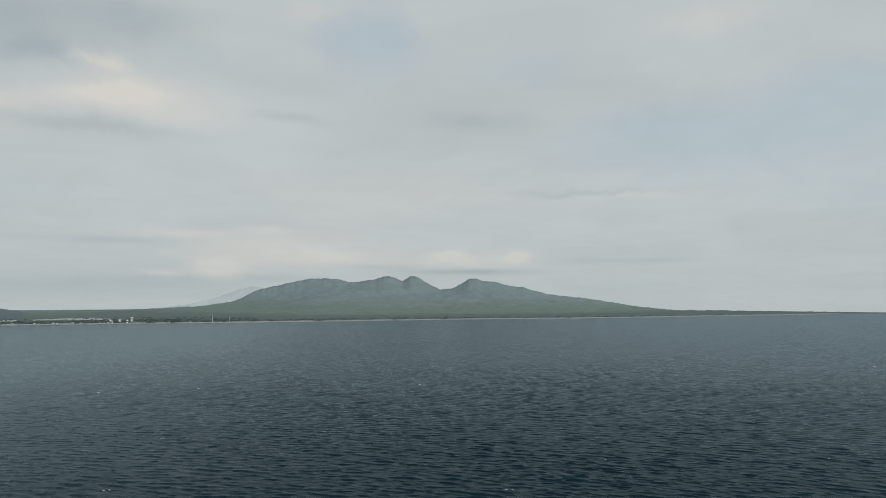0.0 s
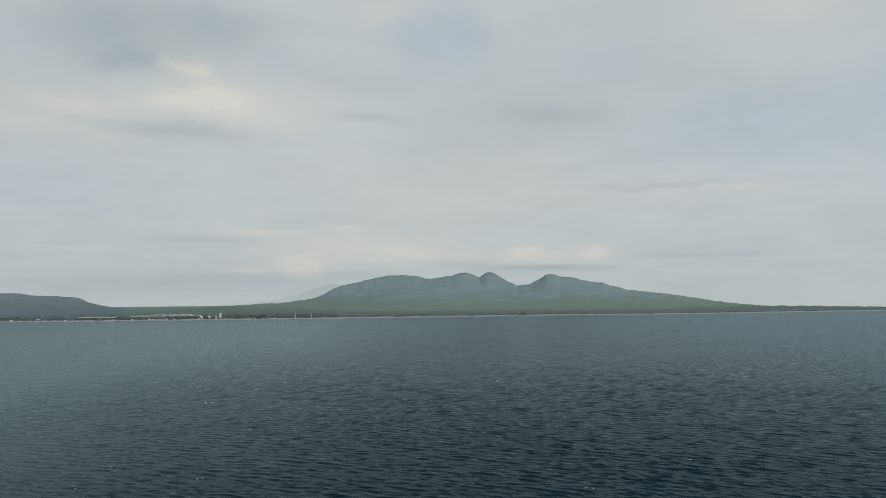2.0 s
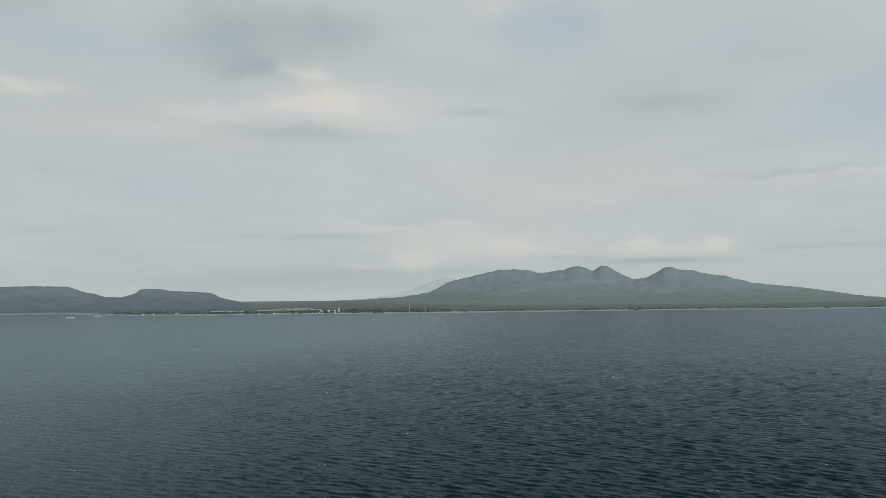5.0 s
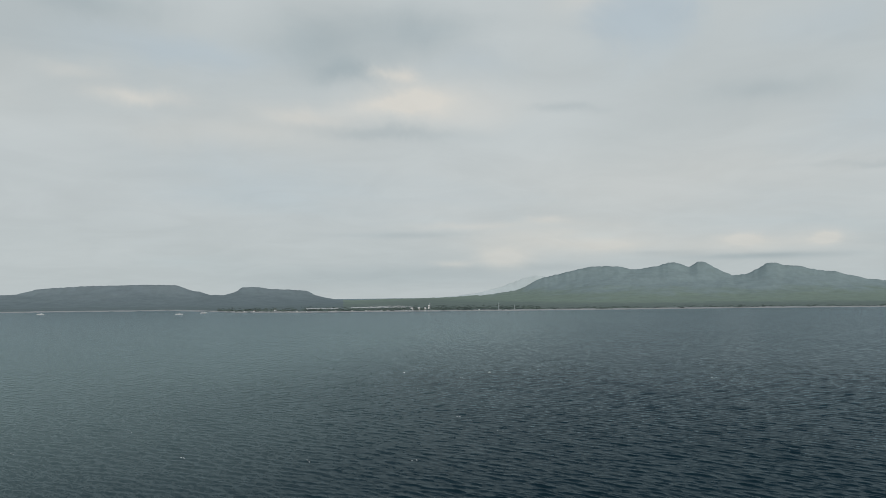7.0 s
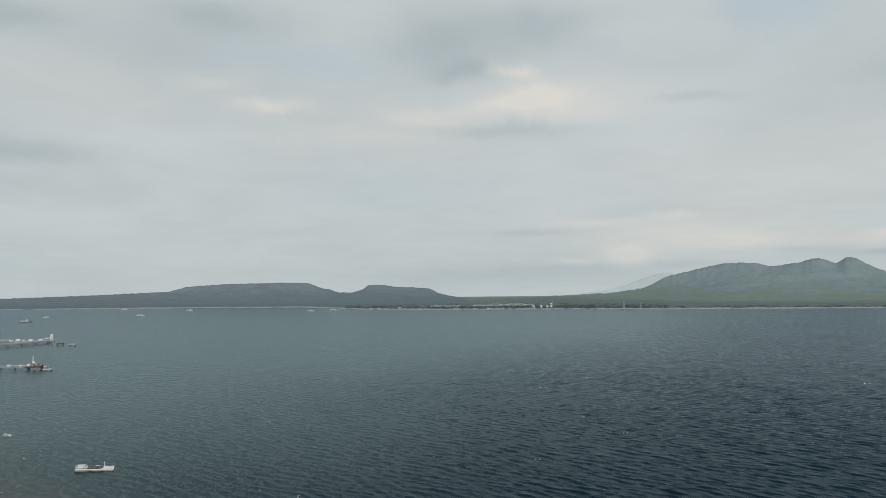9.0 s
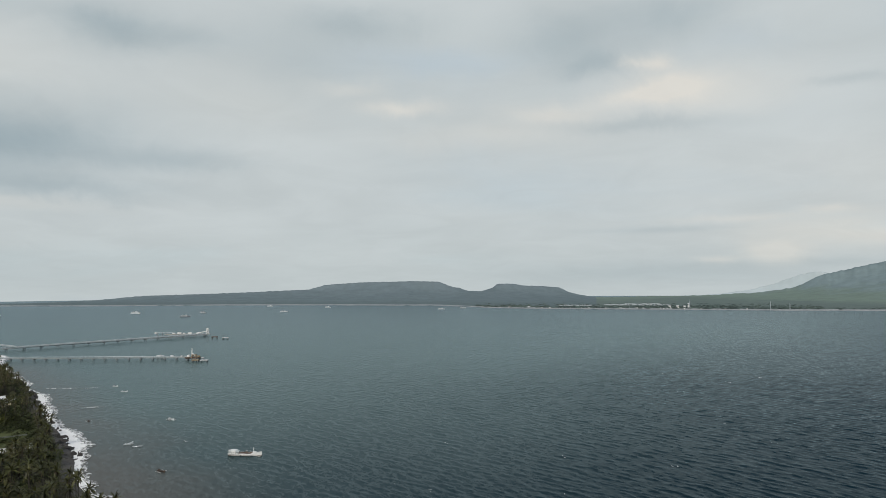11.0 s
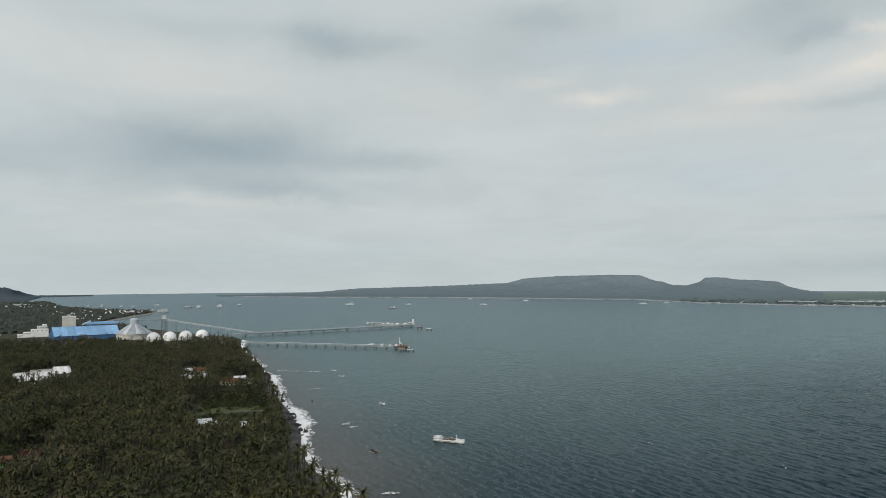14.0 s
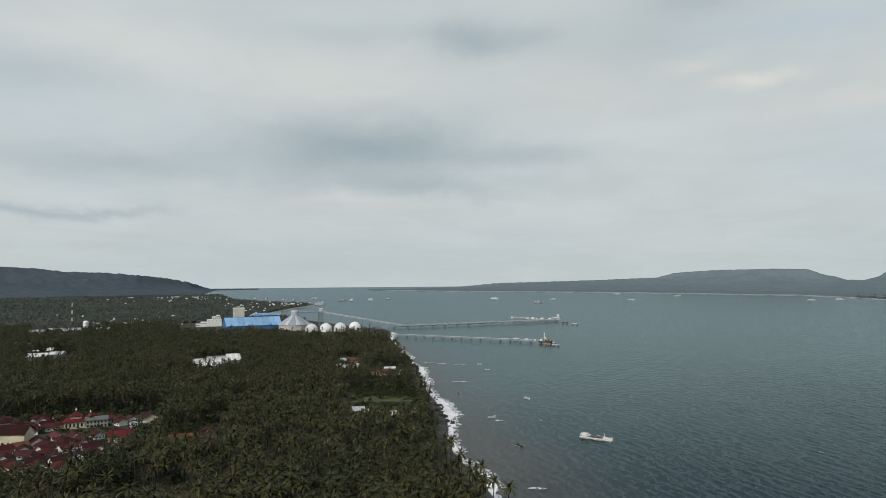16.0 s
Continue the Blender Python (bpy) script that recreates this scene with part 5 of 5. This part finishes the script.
def piers():
    # the far pier carries the belt on
    o, a, b, along, side = pier("long grey trestle pier carrying a belt conveyor", at(77.0, 1140), at(62.6, 1296), 3.4, 5.0, 15, PIER)
    belt = thing("pier_conveyor", "pale covered conveyor along the pier", "conveyor")
    gallery(belt, Vector((*at(75.3, 1147)[:2], 5.2)), Vector((*at(62.8, 1294)[:2], 5.2)), 2.6, 1.7, 14)
    p = at(62.6, 1300) - at(66.1, 1326)
    turn = math.degrees(math.atan2(p.y, p.x))
    p = at(64.0, 1312)
    h = platform("loading platform at the far pier's end", p, 78, 9, 4.6, CONCRETE, turn, "loading_platform")
    for x, w, hh in ((-24, 7, 4.5), (-14, 9, 6.5), (-6, 5, 4), (4, 8, 5.0), (18, 6, 4.0)):
        part("plant_house", boxes((x - w * 0.36, -2.4, 4.6, x + w * 0.36, 2.4, 4.6 + hh * 0.42, 0.2)), WHITE, h)
    part("belt", boxes((-55, -1.0, 6.2, -26, 1.0, 7.3)), PALE_STEEL, h)
    part("end_house", boxes((-57, -1.6, 4.5, -54, 1.6, 8.0)), WHITE, h)
    for x in (-52, -44, -36):
        part("trestle", boxes((x - 0.5, -0.8, -6, x + 0.5, 0.8, 6.0)), STEEL, h)
    bm = bmesh.new()
    beam(bm, (18, 0, 6.0), (36, 0, 9.0), 1.2, 1.1)
    part("boom", bm, WHITE, h)
    part("tower", lattice(bmesh.new(), 4, 2.5, 10, 3, 0.6), WHITE, h).location = (35, 0, 4)
    part("cabin", boxes((33.4, -1.6, 11, 36.6, 1.6, 13.6)), WHITE, h)
    q = at(61.2, 1218)
    d = platform("small mooring dolphin with a pale cap", q, 10, 6, 3.2, TIN, turn, "mooring_dolphin")
    q = at(62.0, 1240)
    d = platform("small rusty mooring dolphin", q, 10, 6, 3.4, RUST, turn, "mooring_dolphin")
    # the near pier
    o, a, b, along, side = pier("slim pale trestle pier with pipes", at(76.4, 1000), at(63.9, 896), 3.0, 3.6, 16, PIER)
    turn = math.degrees(math.atan2(along.y, along.x))
    p = at(63.6, 888)
    h = platform("jetty head with an ochre loading frame and tall white mast", p, 16, 10, 4.0, RUST, turn, "jetty_head")
    part("mast", rod(bmesh.new(), (-1, 0, 4), (-1, 0, 15), 0.7, 0.4, 8), WHITE, h)
    part("gangway", beam(bmesh.new(), (-1, 0, 9), (4, -3, 6), 1.0, 1.0), WHITE, h)
    part("frame", lattice(bmesh.new(), 5, 4.5, 3.4, 2, 0.45), YELLOW, h).location = (2, -1, 4)
    part("hut", boxes((-7.5, 1, 4, -4.5, 4.2, 6.4, 0.1)), WHITE, h)
    part("tank", boxes((4.2, 1.5, 4, 7.6, 4.4, 5.6, 0.2)), YELLOW, h)
    for a, r, w, dd, z, mt, lab in ((62.75, 866, 9, 5, 2.6, TIN, "mooring dolphin with a white cap"), (63.4, 871, 8, 5, 2.8, YELLOW, "mooring dolphin with an ochre cap"),
                                    (62.95, 892, 6, 4, 3.0, TIN, "small pale mooring dolphin"), (65.95, 932, 8, 5, 3.4, WHITE, "white pump platform beside the pier")):
        platform(lab, at(a, r), w, dd, z, mt, turn, "mooring_dolphin")
    for a, r, w in ((65.9, 918, 4), (65.1, 908, 5), (64.4, 900, 3)):
        o = thing("pump_house", "small white pump house on the pier", "hut", "pump houses", pose(*at(a, r)[:2], 3.6, 0, 0, turn))
        part("wall", walls(w * 0.7, 2.4, 1.3), WHITE, o)
        part("roof", gable(bmesh.new(), w * 0.7, 2.4, 1.3, 0.4, 0.2), TIN, o)
        part("door", boxes((-0.4, 1.2, 0, 0.4, 1.26, 1.2)), STEEL, o)


piers()


def warehouses():
    for a, r, w, d, h, rise, rot, lab in ((91.0, 690, 20, 24, 4.5, 5.0, 97, "white-roofed warehouse in the palm grove"), (89.75, 702, 12, 20, 4.2, 4.0, 82, "white-roofed warehouse in the palm grove"),
                                          (88.85, 718, 13, 18, 5.5, 4.5, 95, "white-roofed warehouse in the palm grove"), (90.1, 738, 18, 8, 4.0, 2.0, 92, "long grey-roofed shed behind the warehouses"), (102.0, 914, 20, 9, 4.0, 2.0, 100, "white-roofed farm shed among palms"),
                                          (93.15, 2900, 30, 14, 4, 2, 92, "long pale-roofed hall at the foot of the hill"), (91.5, 2815, 36, 13, 4, 2, 88, "long pale-roofed hall at the foot of the hill"), (94.2, 2800, 16, 10, 4, 2, 98, "pale-roofed hall at the foot of the hill"), (96.3, 2905, 18, 11, 4, 2, 95, "pale-roofed hall at the foot of the hill"),
                                          (102.3, 850, 18, 22, 4.5, 2, 95, "white-roofed farm shed among palms"), (101.1, 856, 13, 18, 4.5, 2, 85, "white-roofed farm shed among palms"),
                                          (103.4, 1010, 22, 8, 4, 2, 100, "low pale shed far off"),
                                          (101.2, 1230, 22, 13, 5, 2.5, 95, "pale-roofed warehouse in the plain"), (100.2, 1190, 34, 20, 6, 3.5, 100, "pale-roofed warehouse in the plain"),
                                          (102.3, 1215, 24, 12, 5, 2, 80, "pale-roofed warehouse in the plain"), (98.1, 1210, 22, 12, 5, 2, 95, "pale-roofed warehouse in the plain"),
                                          (96.9, 1240, 18, 10, 4, 2, 95, "grey-roofed shed in the plain")):
        p = at(a, r)
        shed("warehouse", lab, w, d, h, rise, CONCRETE if "grey" in lab else WHITE if "white" in lab else TIN, PLASTER, pose(p.x, p.y, 2.0, 0, 0, rot), 5, "warehouses of the plain")
    p = at(99.3, 1185)
    o = thing("water_tower", "white cylindrical water tower", "tower", m=pose(p.x, p.y, 2.0))
    part("shaft", lathe(bmesh.new(), [(3.4, -0.5), (3.2, 12), (3.9, 13), (3.9, 19), (0.4, 20.5)], 20), WHITE, o)
    part("ladder", boxes((3.3, -0.3, 0, 3.6, 0.3, 18)), STEEL, o)
    # radio mast with painted bands
    p = at(100.2, 1420)
    o = thing("radio_mast", "tall lattice radio mast in red and white bands", "mast", m=pose(p.x, p.y, 2.0))
    for i in range(6):
        s = part("section", lattice(bmesh.new(), 2.4 - 0.25 * i, 2.15 - 0.25 * i, 6.6, 2, 0.32), WHITE if i % 2 else RUST, o)
        s.location = (0, 0, 6.6 * i)


warehouses()


def far_houses():
    """Scattered buildings of the plain and of the towns round the bay."""
    rng = np.random.RandomState(53)
    g = "scattered houses of the plain"
    kinds = [house("far white house with a pale roof among trees", 14, 9, 5, 2.4, TIN, WHITE, False, g, panes=2, name="farmhouse"),
             house("far pale house with a red roof among trees", 13, 9, 4.5, 2.6, TILE_BROWN, PLASTER, True, g, panes=2, name="farmhouse"),
             house("far grey house with a tin roof", 18, 10, 5, 2.0, TIN, PLASTER, False, g, panes=2, name="farmhouse")]
    spots = []
    for a0, a1, r0, r1, n in ((92.3, 99.6, 1266, 1400, 26), (93, 98.5, 1400, 1750, 18), (84.8, 89.5, 1650, 2250, 44), (82.7, 86.0, 1900, 2100, 34), (91, 99, 2250, 2900, 40), (88.5, 93, 2500, 2950, 26), (96, 104.6, 1300, 1900, 12)):
        spots += [(rng.uniform(a0, a1), rng.uniform(r0, r1)) for _ in range(int(n * 0.75))]
    px, py = np.array([at(*s).x for s in spots]), np.array([at(*s).y for s in spots])
    ok = inside(px, py, LAND_IN)
    used = 0
    for i, (s, good) in enumerate(zip(spots, ok)):
        if not good:
            continue
        p = at(*s)
        m = pose(p.x, p.y, 2.0, 0, 0, rng.uniform(0, 360)) @ Matrix.Diagonal((0.55, 0.55, 0.95, 1))
        if used < 3:
            kinds[used].matrix_basis = m
        else:
            copy_thing(kinds[rng.choice(3, p=[0.5, 0.3, 0.2])], m)
        used += 1
    # the town on the far shore
    g = "houses of the far town"
    kinds = [house("far shore house with white walls and pale roof", 20, 11, 7, 3, TIN, WHITE, False, g, panes=2, name="town_house"),
             house("far shore house with white walls and brown roof", 18, 12, 6, 3.5, TILE_BROWN, WHITE, True, g, panes=2, name="town_house")]
    for i in range(80):
        a = 18.5 + 23 * rng.beta(1.6, 1.4)
        r = float(curve(SHORE, a)) + rng.uniform(12, 75)
        p = at(a, r)
        m = pose(p.x, p.y, 2.4, 0, 0, rng.uniform(0, 360)) @ Matrix.Diagonal((0.48, 0.48, 0.5, 1))
        if i < 2:
            kinds[i].matrix_basis = m
        else:
            copy_thing(kinds[rng.randint(2)], m)
    for a, r, h, w in ((24.2, 2475, 16, 5), (24.5, 2480, 8, 7), (25.0, 2480, 9, 8), (25.6, 2478, 8, 9)):
        p = at(a, r)
        o = thing("silo_block", "white port building on the far shore", "building", "port blocks", pose(p.x, p.y, 2.0, 0, 0, a))
        part("body", boxes((-w / 2, -5, -0.5, w / 2, 5, h, 0.3)), WHITE, o)
        part("roof", gable(bmesh.new(), w, 10, h, 1.4, 0.5), TIN, o)
        for x in (-0.25, 0.25):
            part("window", boxes((w * x - 1, -5.08, h - 4, w * x + 1, -5, h - 2)), GLASS, o)
    for a, h in ((18.4, 24), (17.1, 17), (24.1, 26)):
        p = at(a, float(curve(SHORE, a)) + 25)
        o = thing("radio_mast", "slim white mast on the far shore", "mast", "far masts", pose(p.x, p.y, 2.0))
        part("pole", lattice(bmesh.new(), 1.8, 1.0, h, 3, 0.4), PALE_STEEL, o)
        part("tip", rod(bmesh.new(), (0, 0, h), (0, 0, h + 4), 0.2, 0.1), PALE_STEEL, o)
    # pale ponds behind the town
    for a0, a1, r in ((25.6, 30.6, 2700), (26.2, 29.0, 2830), (31.6, 34.2, 2640)):
        ring = [(a0 + (a1 - a0) * t / 12, 0) for t in range(13)] + [(a1 + (a0 - a1) * t / 12, 95) for t in range(13)]
        bm = prism(bmesh.new(), [tuple(at(q, r + d + 14 * math.sin(9 * q))[:2]) for q, d in ring], 2.0, 6.0)
        tagged(part("pond", bm, POND), "pale still salt pond behind the far town", "pond", kind="structure")


POND = surface("pond_water", (0.19, 0.21, 0.21), (0.25, 0.27, 0.27), 0.01, 0.2, spec=0.6)
far_houses()

# ---- boats ----


def hull(length, beam_w, depth, sheer, bow=0.35, stations=9):
    """A boat's hull: a lofted shell closed by its deck; bow towards +x."""
    bm = bmesh.new()
    rows = []
    for i in range(stations):
        t = i / (stations - 1)
        x = (t - 0.5) * length
        b = beam_w / 2 * (0.86 if t < 0.08 else 1.0) * (1 - max(0.0, (t - (1 - bow)) / bow) ** 2.0 * 0.96)
        top = depth * (0.55 + sheer * max(0, t - 0.45) ** 2 * 4 + 0.12 * max(0, 0.25 - t) * 4)
        keel = -depth * 0.45
        rake = max(0, t - 0.8) * length * 0.12
        rows.append([bm.verts.new(p) for p in ((x + rake, -b, top), (x + rake * 0.5, -b * 0.92, 0.05 * depth), (x, -b * 0.5, keel), (x, b * 0.5, keel), (x + rake * 0.5, b * 0.92, 0.05 * depth), (x + rake, b, top))])
    for a, b in zip(rows, rows[1:]):
        for i in range(5):
            bm.faces.new((a[i], a[i + 1], b[i + 1], b[i]))
        bm.faces.new((a[5], a[0], b[0], b[5]))
    bm.faces.new(rows[0]), bm.faces.new(rows[-1][::-1])
    return bm


def cargo_boat():
    p = (at(61.0, 385) + at(58.25, 385)) / 2
    d = at(58.25, 384) - at(61.0, 392)
    o = thing("cargo_boat", "white wooden cargo boat with stern house and dark open hold", "boat", m=pose(p.x, p.y, 0.1, 0, 0, math.degrees(math.atan2(d.y, d.x))) @ Matrix.Diagonal((0.92, 0.85, 0.60, 1)))
    h = part("hull", hull(19.4, 5.0, 2.6, 0.75), WHITE, o)
    part("waterline_band", hull(19.45, 5.04, 0.7, 0.1), RUST, h, "rusty band along the waterline")
    part("rubbing_strake", boxes((-9.4, -2.56, 1.0, 6.0, -2.46, 1.2), (-9.4, 2.46, 1.0, 6.0, 2.56, 1.2)), DARK_WOOD, h)
    for s in (-1, 1):
        part("bulwark", boxes((-4.2, s * 2.3 - 0.06, 1.3, 4.6, s * 2.3 + 0.06, 2.1)), WHITE, h)
    part("hold", boxes((-4.0, -2.1, 1.2, 4.4, 2.1, 1.9)), DARK_WOOD, o, "dark hatch covers over the hold")
    rng = np.random.RandomState(3)
    for i in range(16):
        x, y, s = rng.uniform(-3.4, 3.8), rng.uniform(-1.5, 1.5), rng.uniform(0.4, 0.8)
        part("crate", boxes((x - s, y - s, 1.85, x + s, y + s, 1.95 + s, 0.1)), RUST, o)
    w = part("stern_house", boxes((-9.2, -2.0, 1.3, -4.4, 2.0, 3.0, 0.1)), WHITE, o)
    part("roof", boxes((-9.6, -2.4, 3.0, -4.0, 2.4, 3.15, 0.05)), WHITE, w)
    for i in range(4):
        for s in (-1, 1):
            part("window", boxes((-8.7 + i * 1.15, s * 2.0 - 0.03, 2.0, -8.0 + i * 1.15, s * 2.0 + 0.03, 2.6)), GLASS, w)
    u = part("wheelhouse", boxes((-8.2, -1.5, 3.15, -5.6, 1.5, 4.3, 0.1)), WHITE, o)
    part("window", boxes((-5.62, -1.2, 3.6, -5.56, 1.2, 4.1)), GLASS, u)
    part("canopy", boxes((-9.4, -1.9, 4.3, -5.0, 1.9, 4.42)), WHITE, u)
    for x, y in ((-9.2, -1.8), (-9.2, 1.8), (-5.2, -1.8), (-5.2, 1.8)):
        part("stanchion", rod(bmesh.new(), (x, y, 3.1), (x, y, 4.3), 0.06, sides=6), WHITE, u)
    part("funnel", rod(bmesh.new(), (-8.8, 0, 3.1), (-8.9, 0, 5.0), 0.28), STEEL, o)
    f = part("fore_cabin", boxes((4.8, -1.2, 1.9, 6.8, 1.2, 3.3, 0.15)), WHITE, o)
    part("window", boxes((4.76, -0.8, 2.4, 4.8, 0.8, 3.0)), GLASS, f)
    part("mast", rod(bmesh.new(), (5.2, 0, 3.2), (5.0, 0, 7.0), 0.16, 0.08), WHITE, o)
    part("derrick", rod(bmesh.new(), (5.0, 0, 3.4), (0.2, 0, 4.2), 0.09), WHITE, o)
    part("stay", rod(bmesh.new(), (5.0, 0, 6.8), (10.0, 0, 3.0), 0.035, sides=5), STEEL, o)
    part("anchor_winch", boxes((7.4, -0.6, 2.2, 8.2, 0.6, 2.8, 0.1)), STEEL, o)
    for s in (-1, 1):
        part("tyre_fender", lathe(bmesh.new(), [(0.3, -0.1), (0.42, 0), (0.3, 0.1)], 12), DARK_WOOD, o).matrix_basis = pose(-1.5, s * 2.62, 0.6, 90)


cargo_boat()


def small_boats():
    def outrigger(label, material):
        o = thing("fishing_boat", label, "boat", "fishing boats")
        h = part("hull", hull(7.2, 1.25, 1.0, 0.9, 0.45), material, o)
        part("thwart", boxes((-1.6, -0.5, 0.42, -1.3, 0.5, 0.5), (0.9, -0.45, 0.45, 1.2, 0.45, 0.53)), DARK_WOOD, h)
        part("cabin", boxes((-2.6, -0.5, 0.45, -1.7, 0.5, 1.25, 0.05)), material, o)
        for s in (-1, 1):
            part("float", rod(bmesh.new(), (-2.8, s * 2.1, 0.1), (2.6, s * 2.1, 0.12), 0.09), WHITE, o)
        for x in (-1.5, 1.4):
            part("cross_beam", beam(bmesh.new(), (x, -2.2, 0.55), (x, 2.2, 0.55), 0.1), DARK_WOOD, o)
        part("motor", boxes((-3.9, -0.15, 0.2, -3.5, 0.15, 0.8)), STEEL, o)
        return o

    a = outrigger("dark wooden outrigger fishing boat at anchor", DARK_WOOD)
    b = outrigger("pale outrigger fishing boat at anchor", SHIP_WHITE)
    a.matrix_basis = pose(*at(65.75, 366)[:2], 0.1, 0, 0, 10) @ Matrix.Diagonal((0.85, 0.85, 0.7, 1))
    b.matrix_basis = pose(*at(65.1, 503)[:2], 0.1, 0, 0, 5)
    for o, az, r, rot in ((b, 68.4, 651, 40), (b, 69.0, 690, 20), (b, 68.05, 436, 100), (a, 70.75, 523, 170)):
        copy_thing(o, pose(*at(az, r)[:2], 0.1, 0, 0, rot) @ Matrix.Diagonal((0.8, 0.8, 0.8, 1)))


small_boats()


def ferries():
    def ship(label, length, group, dark):
        o = thing("ferry", label, "ship", group)
        k = length / 46
        h = part("hull", hull(length, 11 * k, 6.5 * k, 0.35, 0.25), dark, o)
        part("bulwark_band", boxes((-20 * k, -5.5 * k, 2.9 * k, 16 * k, 5.5 * k, 4.4 * k)), SHIP_WHITE, h)
        s = part("superstructure", boxes((-18 * k, -4.8 * k, 4.4 * k, 10 * k, 4.8 * k, 7.4 * k, 0.2)), SHIP_WHITE, o)
        for i in range(7):
            for t in (-1, 1):
                part("window", boxes(((-16 + i * 3.6) * k, t * 4.8 * k - 0.05, 5.4 * k, (-14 + i * 3.6) * k, t * 4.8 * k + 0.05, 6.5 * k)), GLASS, s)
        b = part("bridge", boxes((2 * k, -4.4 * k, 7.4 * k, 9 * k, 4.4 * k, 10.2 * k, 0.2)), SHIP_WHITE, o)
        part("bridge_window", boxes((9 * k, -3.8 * k, 8.6 * k, 9.06 * k, 3.8 * k, 9.5 * k)), GLASS, b)
        part("funnel", rod(bmesh.new(), (-11 * k, 0, 7.4 * k), (-11.6 * k, 0, 11.5 * k), 1.5 * k, 1.2 * k), STEEL, o)
        part("mast", rod(bmesh.new(), (5 * k, 0, 10 * k), (5 * k, 0, 15 * k), 0.3 * k), SHIP_WHITE, o)
        part("ramp", beam(bmesh.new(), (21 * k, 0, 3.5 * k), (25 * k, 0, 7 * k), 5 * k, 0.5 * k), SHIP_WHITE, o)
        return o

    NAVY = surface("dark_hull", (0.17, 0.19, 0.22), (0.22, 0.22, 0.23), 0.1, 0.6)
    g = "ships in the strait"
    a = ship("white passenger ferry riding in the strait", 38, g, SHIP_WHITE)
    b = ship("ferry with a dark hull and white decks", 28, g, NAVY)
    c = ship("small white cargo ship at anchor", 24, g, SHIP_WHITE)
    a.matrix_basis = pose(*at(67.7, 2440)[:2], 0, 0, 0, 20)
    b.matrix_basis = pose(*at(64.2, 2130)[:2], 0, 0, 0, 70)
    c.matrix_basis = pose(*at(62.9, 2390)[:2], 0, 0, 0, 15)
    for o, az, r, rot in ((c, 56.7, 2370, 40), (c, 43.9, 2465, 30), (b, 80.3, 2395, 80), (a, 79.5, 2385, 5), (a, 77.95, 2418, 8), (b, 76.5, 2512, 15), (c, 82.5, 2655, 60), (c, 57.8, 3005, 40),
                          (c, 53.2, 2775, 30), (c, 42.1, 2550, 60), (a, 82.2, 2105, 20), (a, 81.9, 2120, 10), (c, 87.2, 2700, 10), (a, 86.3, 2640, 0), (c, 85.0, 2600, 10), (c, 84.2, 2500, 0)):
        copy_thing(o, pose(*at(az, r)[:2], 0, 0, 0, rot))


ferries()


def shore_rocks():
    rng = np.random.RandomState(61)
    seg = coast[(coast[:, 0] < -380) & (coast[:, 0] > -760)]
    P, W, H = [], [], []
    for i in range(160):
        x, y = seg[rng.randint(len(seg))]
        P.append((x + rng.normal(0, 3), y - rng.uniform(-1, 7), 0.3)), W.append(rng.uniform(0.6, 2.2)), H.append(rng.uniform(0.5, 1.6))
    scatter("shore_rocks", P, W, H, ROCK, "black volcanic rocks along the beach", "rocks", 12)


shore_rocks()
